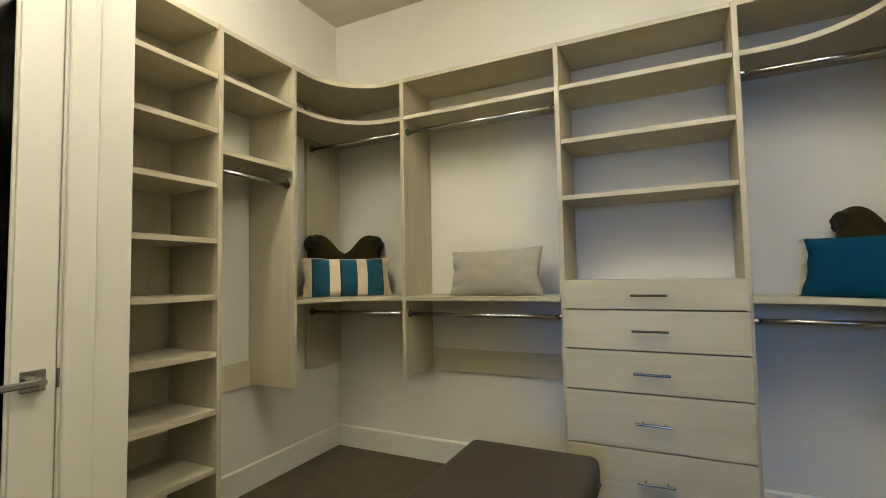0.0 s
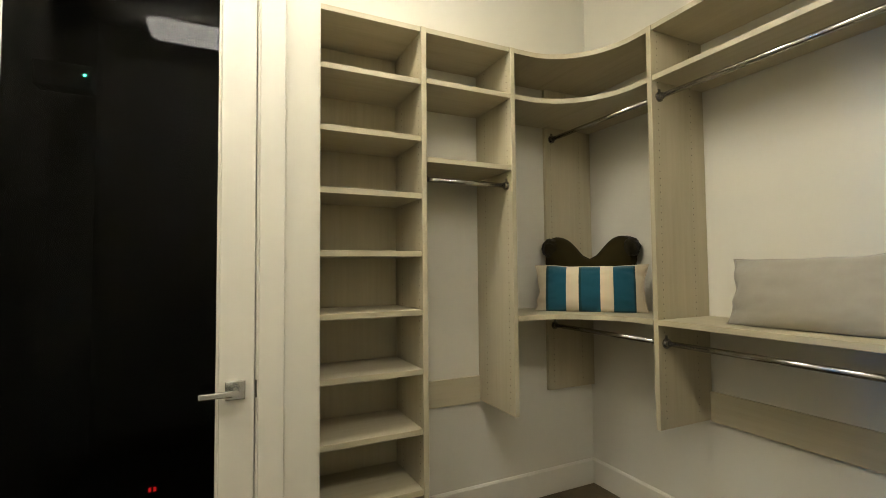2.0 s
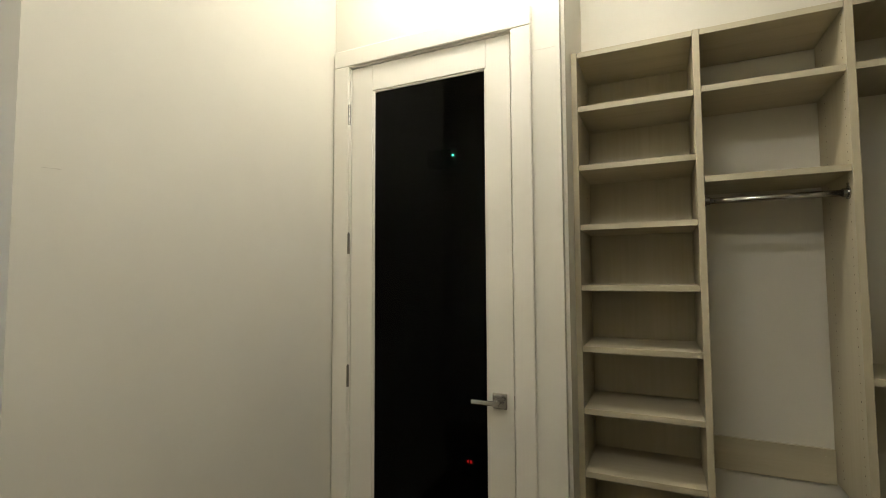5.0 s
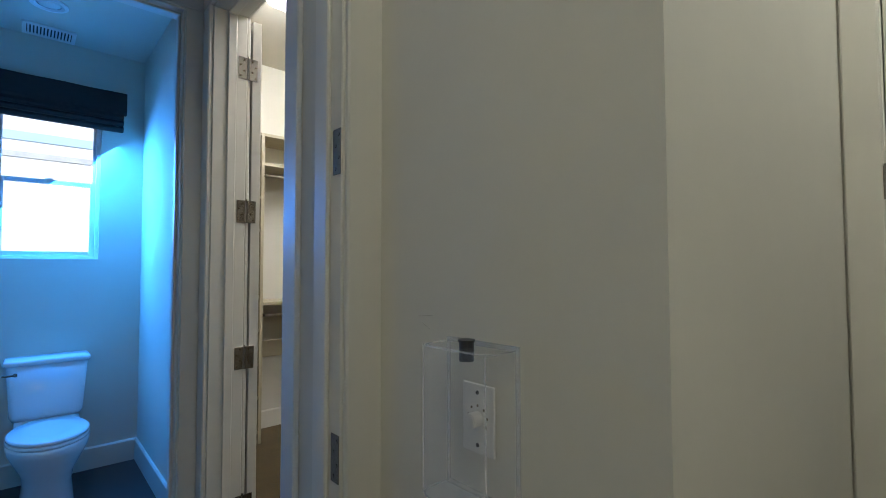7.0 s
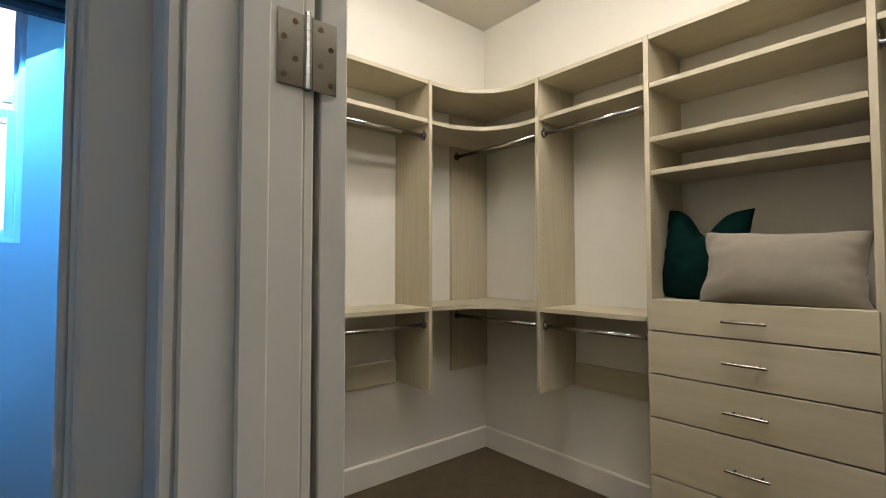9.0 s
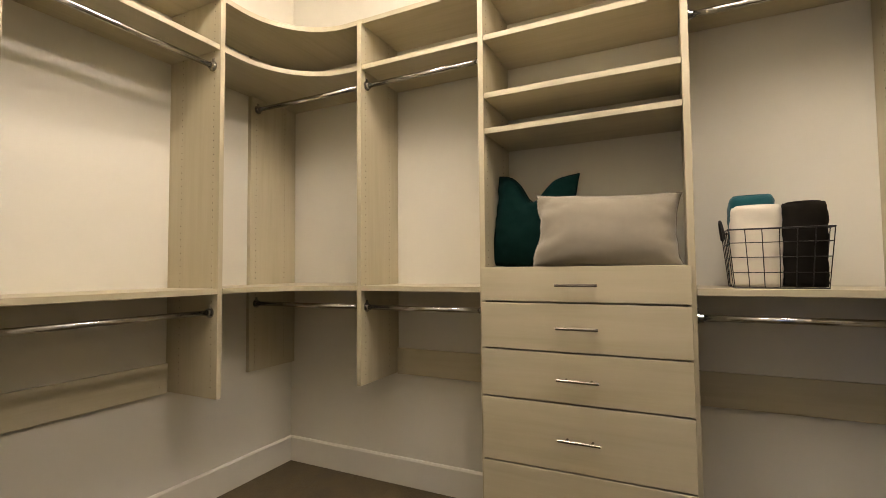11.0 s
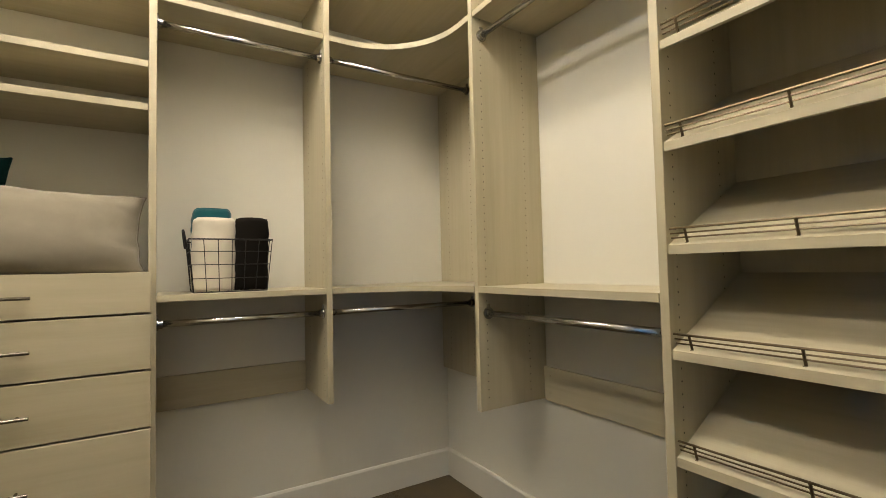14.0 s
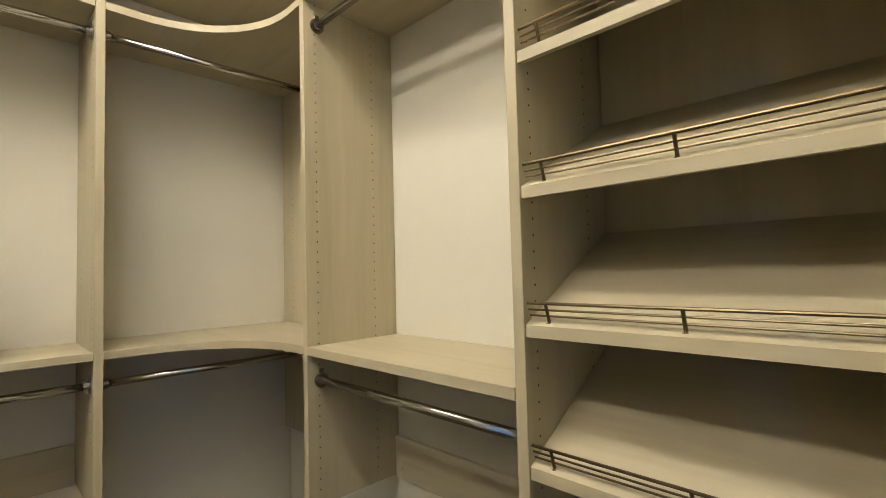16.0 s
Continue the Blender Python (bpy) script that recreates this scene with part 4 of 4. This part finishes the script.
towel_roll(-2.610, -1.628, CT + 0.006, 1.446, 0.040, 0.076, TOWELT, "teal rolled terry towel standing in the basket", 5, 2.1)
towel_roll(-2.535, -1.484, CT + 0.006, 1.402, 0.066, 0.066, TOWELB, "black rolled terry towel standing in the basket", 7, 2.3)

# ---------------------------------------------------------------- bench in the first closet
bench = thing("bench", (-0.495, 1.40, 0), "dark brown upholstered bench with a soft square top", "bench")
part("cushion", box(-0.775, -0.220, 0.93, 1.872, 0.385, 0.500, bev=0.035, seg=4), LEATHER, bench, smooth=True)
bm = bmesh.new()
for z in (0.400,):
    c = 0.034
    pts = [(-0.776, 0.93 + c, z), (-0.776, 1.872 - c, z), (-0.776 + c, 1.873, z), (-0.219 - c, 1.873, z), (-0.219, 1.872 - c, z), (-0.219, 0.93 + c, z), (-0.219 - c, 0.929, z), (-0.776 + c, 0.929, z), (-0.776, 0.93 + c, z)]
    polytube(bm, pts, 0.004, 8)
part("piping", bm, LEATHER, bench)
part("base", box(-0.760, -0.235, 0.945, 1.857, 0.060, 0.386, bev=0.012, seg=2), LEATHER, bench)
for x in (-0.72, -0.275):
    for y in (0.985, 1.817):
        b = bmesh.new()
        tube(b, (x, y, 0), (x, y, 0.0605), 0.02, 12)
        part("leg", b, BLACK, bench)

# ---------------------------------------------------------------- locked cover over the wall control
ct = thing("control_cover", (HALL_W, -0.575, 1.0), "clear locked plastic cover over a white dial control", "wall control")
CY0, CY1, CZ0, CZ1, CD = -0.655, -0.497, 0.995, 1.248, 0.075
eb = bmesh.new()
for z in (CZ0, CZ1):
    bx(eb, HALL_W + 0.0005, HALL_W + 0.0035, CY0 - 0.006, CY1 + 0.006, z - 0.003 if z == CZ1 else z - 0.006, z + 0.006 if z == CZ1 else z + 0.003)
for y in (CY0, CY1):
    bx(eb, HALL_W + 0.0005, HALL_W + 0.0035, y - 0.006 if y == CY0 else y - 0.002, y + 0.002 if y == CY0 else y + 0.006, CZ0 + 0.004, CZ1 - 0.004)
part("back_flange", eb, ACRYLIC_EDGE, ct)
bm = bmesh.new()


def cover_ring(z, k=0.0):
    n, r = 6, 0.026
    o = [(HALL_W + 0.004, CY0 + k)]
    for cy, s in ((CY0 + r, -1), (CY1 - r, 1)):
        for q in range(n + 1):
            a = radians(90 * q / n)
            u, v = (math.sin(a), math.cos(a)) if s < 0 else (math.cos(a), math.sin(a))
            o.append((HALL_W + CD - r + (r - k) * u, cy + s * (r - k) * v))
    o.append((HALL_W + 0.004, CY1 - k))
    return [(x, y, z) for x, y in o]


loft(bm, [cover_ring(CZ0), cover_ring(CZ1 - 0.004), cover_ring(CZ1, 0.004)])
bmesh.ops.delete(bm, geom=[f for f in bm.faces if all(abs(v.co.x - HALL_W - 0.004) < 1e-5 for v in f.verts)], context="FACES_ONLY")
part("clear_box", bm, ACRYLIC, ct, smooth=False)
# Thin pale rods drawn as the highlights on the cover's rims and corners.
eb = bmesh.new()
polytube(eb, cover_ring(CZ1 - 0.001, 0.002), 0.0014, 6)
polytube(eb, cover_ring(CZ0 + 0.001, 0.0), 0.0014, 6)
tube(eb, (HALL_W + CD - 0.006, CY0 + 0.006, CZ0), (HALL_W + CD - 0.006, CY0 + 0.006, CZ1), 0.0016, 6)
tube(eb, (HALL_W + CD - 0.006, CY1 - 0.006, CZ0), (HALL_W + CD - 0.006, CY1 - 0.006, CZ1), 0.0016, 6)
part("edge_glints", eb, ACRYLIC_EDGE, ct)
lk = bmesh.new()
tube(lk, (HALL_W + 0.040, -0.572, CZ1 - 0.022), (HALL_W + 0.040, -0.572, CZ1 + 0.010), 0.0125, 16)
tube(lk, (HALL_W + 0.040, -0.572, CZ1 + 0.010), (HALL_W + 0.040, -0.572, CZ1 + 0.013), 0.0145, 16)
part("lock", lk, BLACK, ct, "black barrel lock")
pl = part("wall_plate", box(HALL_W + 0.0045, HALL_W + 0.010, -0.612, -0.540, 1.065, 1.182, bev=0.002, seg=2), PLASTICW, ct, "white wall plate")
b = bmesh.new()
tube(b, (HALL_W + 0.010, -0.576, 1.124), (HALL_W + 0.030, -0.576, 1.124), 0.0125, 18)
tube(b, (HALL_W + 0.030, -0.576, 1.124), (HALL_W + 0.032, -0.576, 1.124), 0.0105, 18)
part("dial_knob", b, PLASTICW, pl, "round white dial knob")
b = bmesh.new()
for z in (1.080, 1.168):
    tube(b, (HALL_W + 0.010, -0.576, z), (HALL_W + 0.0115, -0.576, z), 0.0035, 10)
part("screws", b, BLACK, pl)
b = bmesh.new()
for k in range(7):
    a = radians(-120 + 40 * k)
    y, z = -0.576 + 0.022 * math.sin(a), 1.124 + 0.022 * math.cos(a)
    bx(b, HALL_W + 0.0101, HALL_W + 0.0106, y - 0.002, y + 0.002, z - 0.002, z + 0.002)
part("dial_marks", b, BRONZE, pl, kind="stuff")

# small plaster repairs on the plain wall
for i, (x, z, w, h) in enumerate(((-0.43, 1.755, 0.030, 0.012), (-0.545, 0.98, 0.022, 0.045), (-0.50, 0.93, 0.012, 0.012))):
    b = bmesh.new()
    n = 14
    rr = random.Random(i)
    o = [(x + w / 2 * math.cos(2 * math.pi * k / n) * rr.uniform(0.7, 1.1), SOUTH_A + 0.0008, z + h / 2 * math.sin(2 * math.pi * k / n) * rr.uniform(0.6, 1.1)) for k in range(n)]
    c = b.verts.new((x, SOUTH_A + 0.0014, z))
    vs = [b.verts.new(p) for p in o]
    for k in range(n):
        b.faces.new((c, vs[k], vs[(k + 1) % n]))
    solid("plaster_patch", b, PAINT, "small filled scuff on the painted wall", "wall mark", kind="structure")

# hairline scuffs in the paint: a few thin raised flecks along a wandering line
SCUFF = material("scuffed_paint", (0.50, 0.465, 0.375), 0.8, var=0.1, scale=60)


def scuff(start, step, up, n, seed, out):
    rr = random.Random(seed)
    b = bmesh.new()
    q = Vector(start)
    for k in range(n):
        e = q + Vector(step) * rr.uniform(0.7, 1.2) + Vector((0, 0, up * rr.uniform(-0.6, 1.4)))
        tube(b, q, e, rr.uniform(0.0004, 0.0009), 5)
        q = e
    for v in b.verts:
        v.co += Vector(out) * 0.0004
    solid("wall_scuff", b, SCUFF, "thin hairline scuff in the wall paint", "wall mark", kind="structure")


scuff((HALL_W, -0.748, 1.284), (0, 0.007, 0), 0.0008, 7, 3, (1, 0, 0))
scuff((HALL_W, -0.736, 1.272), (0, 0.005, 0), -0.003, 5, 5, (1, 0, 0))
scuff((-0.415, SOUTH_A, 1.764), (-0.007, 0, 0), 0.0012, 8, 7, (0, 1, 0))
scuff((DOORWALL, 0.785, 2.421), (0, 0.010, 0), 0.0006, 9, 9, (1, 0, 0))

# ---------------------------------------------------------------- toilet room
TX = 0.105
to = thing("toilet", (TX, -3.65, 0), "white two-piece toilet with its lid down", "toilet")


def rrect(cx, cy, hx, hy, r, z, n=5):
    pts = []
    for sx, sy, a0 in ((1, 1, 0), (-1, 1, 90), (-1, -1, 180), (1, -1, 270)):
        for k in range(n + 1):
            a = radians(a0 + 90 * k / n)
            pts.append((cx + sx * (hx - r) + r * math.cos(a), cy + sy * (hy - r) + r * math.sin(a), z))
    return pts


def ell(cy, rx, ry, z, n=36, back=1.0):
    cy, ry = -3.80 + (cy + 3.80) * 1.10, ry * 1.10
    return [(TX + rx * math.cos(2 * math.pi * k / n), cy + ry * math.sin(2 * math.pi * k / n) * (back if math.sin(2 * math.pi * k / n) < 0 else 1), z) for k in range(n)]


part("tank", loft(bmesh.new(), [rrect(TX, -3.945, 0.165, 0.080, 0.03, 0.445), rrect(TX, -3.945, 0.178, 0.088, 0.035, 0.47), rrect(TX, -3.945, 0.198, 0.096, 0.035, 0.782)]), PORCELAIN, to, smooth=True)
part("tank_lid", loft(bmesh.new(), [rrect(TX, -3.945, 0.206, 0.103, 0.035, 0.783), rrect(TX, -3.945, 0.212, 0.108, 0.035, 0.790), rrect(TX, -3.945, 0.212, 0.108, 0.035, 0.806), rrect(TX, -3.945, 0.204, 0.100, 0.035, 0.817)]), PORCELAIN, to, smooth=True)
bowl = [ell(-3.64, 0.128, 0.235, 0.0), ell(-3.64, 0.124, 0.230, 0.03), ell(-3.64, 0.112, 0.205, 0.15), ell(-3.62, 0.122, 0.210, 0.22), ell(-3.60, 0.158, 0.230, 0.30), ell(-3.58, 0.182, 0.245, 0.36), ell(-3.58, 0.188, 0.250, 0.395), ell(-3.58, 0.184, 0.246, 0.408)]
part("bowl", loft(bmesh.new(), bowl), PORCELAIN, to, smooth=True)
part("tank_shelf", loft(bmesh.new(), [rrect(TX, -3.86, 0.10, 0.12, 0.04, 0.25), rrect(TX, -3.87, 0.15, 0.15, 0.04, 0.38), rrect(TX, -3.87, 0.155, 0.155, 0.04, 0.444)]), PORCELAIN, to, smooth=True)
part("seat", loft(bmesh.new(), [ell(-3.58, 0.182, 0.238, 0.409), ell(-3.58, 0.188, 0.244, 0.413), ell(-3.58, 0.188, 0.244, 0.424), ell(-3.58, 0.183, 0.239, 0.428)]), PORCELAIN, to, smooth=True)
part("seat_lid", loft(bmesh.new(), [ell(-3.585, 0.180, 0.236, 0.431), ell(-3.585, 0.187, 0.243, 0.435), ell(-3.585, 0.187, 0.243, 0.446), ell(-3.585, 0.178, 0.234, 0.453), ell(-3.585, 0.10, 0.15, 0.457)]), PORCELAIN, to, smooth=True)
b = bmesh.new()
tube(b, (TX + 0.155, -3.848, 0.735), (TX + 0.155, -3.835, 0.735), 0.011, 14)
bx(b, TX + 0.15, TX + 0.215, -3.838, -3.828, 0.729, 0.741, 0.003)
part("flush_lever", b, CHROME, to, "chrome flush lever")

# window
WX0, WX1, WZ0, WZ1 = -0.150, 0.400, 1.440, 2.600
wi = thing("window", ((WX0 + WX1) / 2, -4.13, WZ0), "white single-hung window full of bright daylight", "window", kind="structure")
WHITEV = material("white_vinyl", (0.80, 0.80, 0.80), 0.35, var=0.02, scale=4)


def ringframe(x0, x1, z0, z1, y0, y1, w, bev=0.002):
    b = bmesh.new()
    bx(b, x0, x0 + w, y0, y1, z0, z1, bev)
    bx(b, x1 - w, x1, y0, y1, z0, z1, bev)
    bx(b, x0 + w, x1 - w, y0, y1, z0, z0 + w, bev)
    bx(b, x0 + w, x1 - w, y0, y1, z1 - w, z1, bev)
    return b


part("window_frame", ringframe(WX0, WX1, WZ0, WZ1, -4.17, -4.10, 0.022), WHITEV, wi)
lo_s = part("lower_sash", ringframe(WX0 + 0.0225, WX1 - 0.0225, WZ0 + 0.0225, 1.975, -4.133, -4.108, 0.030), WHITEV, wi)
p = part("pane", box(WX0 + 0.05, WX1 - 0.05, -4.122, -4.118, WZ0 + 0.05, 1.947), GLASS, lo_s)
p.visible_shadow = False
up_s = part("upper_sash", ringframe(WX0 + 0.0225, WX1 - 0.0225, 1.960, WZ1 - 0.0225, -4.162, -4.137, 0.016), WHITEV, wi)
p = part("pane", box(WX0 + 0.037, WX1 - 0.037, -4.152, -4.148, 1.975, WZ1 - 0.037), GLASS, up_s)
p.visible_shadow = False
part("sash_lock", box(0.105, 0.145, -4.134, -4.110, 1.9755, 1.987, bev=0.003), WHITEV, lo_s)

# folded black roman shade above the window
rs = thing("roman_shade", (0.12, -4.05, 2.36), "black cloth roman shade pulled up in folds", "window shade")
part("head_rail", box(-0.275, 0.545, -4.068, -4.03, 2.590, 2.630, bev=0.003), BLIND, rs)
for k, (z0, z1, y) in enumerate(((2.470, 2.632, -3.995), (2.428, 2.473, -3.985), (2.388, 2.426, -3.978), (2.345, 2.385, -3.982))):
    b = bmesh.new()
    prof = [(-4.045, z1), (y, z1 - 0.004), (y + 0.008, z0 + 0.018), (y - 0.002, z0), (-4.03, z0 + 0.004)]
    nx = 24
    rings = []
    for i in range(nx + 1):
        x = (-0.287 + 0.844 * i / nx) if k == 0 else (-0.268 + 0.806 * i / nx)
        wv = 0.003 * noise.noise(Vector((x * 6, k * 3.1, 0)))
        rings.append([(x, yy + wv, zz + wv * 0.6) for yy, zz in prof])
    loft(b, rings)
    part("fold", b, BLIND, rs)

# ceiling vent and recessed lamp
ve = thing("ceiling_vent", (0.15, -3.93, 2.915), "white slatted exhaust vent in the ceiling", "vent")
b = bmesh.new()
VX0, VX1, VY0, VY1, VZ = 0.015, 0.285, -4.035, -3.845, 2.915
bx(b, VX0, VX1, VY0, VY0 + 0.022, VZ - 0.012, VZ - 0.0005, 0.003)
bx(b, VX0, VX1, VY1 - 0.022, VY1, VZ - 0.012, VZ - 0.0005, 0.003)
bx(b, VX0, VX0 + 0.022, VY0 + 0.022, VY1 - 0.022, VZ - 0.012, VZ - 0.0005, 0.003)
bx(b, VX1 - 0.022, VX1, VY0 + 0.022, VY1 - 0.022, VZ - 0.012, VZ - 0.0005, 0.003)
part("frame", b, WHITEV, ve)
# Flat black sheet in place of the shaded duct behind the slats.
part("duct_shade", box(VX0 + 0.02, VX1 - 0.02, VY0 + 0.02, VY1 - 0.02, VZ - 0.003, VZ - 0.0005), BLACK, ve)
for k in range(13):
    x = VX0 + 0.032 + k * 0.0172
    part("slat", box(x - 0.0048, x + 0.0048, VY0 + 0.023, VY1 - 0.023, VZ - 0.010, VZ - 0.004, bev=0.001), WHITEV, ve)
cl = thing("recessed_lamp", (0.165, -3.52, 2.915), "unlit round recessed ceiling lamp", "ceiling lamp")
b = bmesh.new()
n = 32
rings = [[(0.165 + r * math.cos(2 * math.pi * k / n), -3.52 + r * math.sin(2 * math.pi * k / n), z) for k in range(n)] for r, z in ((0.090, 2.9145), (0.090, 2.908), (0.072, 2.904), (0.060, 2.9135))]
part("trim_ring", loft(b, rings, close=False), WHITEV, cl, smooth=False)
b = bmesh.new()
rings = [[(0.165 + r * math.cos(2 * math.pi * k / n), -3.52 + r * math.sin(2 * math.pi * k / n), z) for k in range(n)] for r, z in ((0.060, 2.9138), (0.045, 2.906), (0.02, 2.902))]
part("lens", loft(b, rings), PORCELAIN, cl, smooth=True)

# ---------------------------------------------------------------- dark closet behind the glass
GREEN_LED, RED_LED = glow("green_led", (0.05, 1.0, 0.45), 110), glow("red_led", (1.0, 0.02, 0.02), 5)
# Both boxes are added as unseen holders; only their small lights show.
dv = thing("green_light_holder", (-2.70, -0.15, 2.28), "added near-black wall box holding one green status light", "electronics")
part("case", box(-2.80, -2.70, SOUTH_A + 0.010, -0.02, 2.24, 2.36, bev=0.004), DARKCASE, dv)
b = bmesh.new()
tube(b, (-2.70, -0.047, 2.309), (-2.696, -0.047, 2.309), 0.006, 10)
part("status_light", b, GREEN_LED, dv, "green status light")
dv = thing("red_light_holder", (-2.08, 0.34, 0), "added near-black floor box holding a red digital display", "electronics")
part("case", box(-2.16, -1.99, 0.22, 0.46, 0.0, 0.60, bev=0.006), DARKCASE, dv)
for k in (-0.010, 0.006):
    part("display_digit", box(-1.9905, -1.987, 0.341 + k, 0.341 + k + 0.009, 0.520, 0.535), RED_LED, dv, "red lit digit")

# ---------------------------------------------------------------- outside the toilet window
solid("ground", box(-60, 60, -80, 60, -0.6, -0.5), material("pale_gravel", (0.4, 0.38, 0.34), 0.9, var=0.2, scale=3), "pale ground outside", "ground", kind="structure")
SIDING = material("white_stucco", (0.88, 0.88, 0.87), 0.9, var=0.03, scale=2, bump=0.3, bscale=60)
# White moulding in shade: the shade is put into this blue tint.
BANDM = material("shaded_white_moulding", (0.42, 0.55, 0.66), 0.7, var=0.05, scale=3)
ROOFM = material("pale_grey_roof", (0.50, 0.50, 0.49), 0.8, var=0.15, scale=12)
nh = thing("neighbour_house", (0, -8.2, -0.5), "white stucco house close across the side yard", "house")
part("wall", box(-9, 9, -8.4, -8.0, -0.5, 6.4), SIDING, nh)
part("belt_course", box(-9, 9, -8.0, -7.985, 2.79, 2.87, bev=0.004), ROOFM, nh)
part("ledge", box(-9, 9, -8.0, -7.985, 3.01, 3.13, bev=0.004), BANDM, nh)
part("roof", box(-9.4, 9.4, -12.5, -7.6, 6.4, 6.6, bev=0.02), ROOFM, nh)
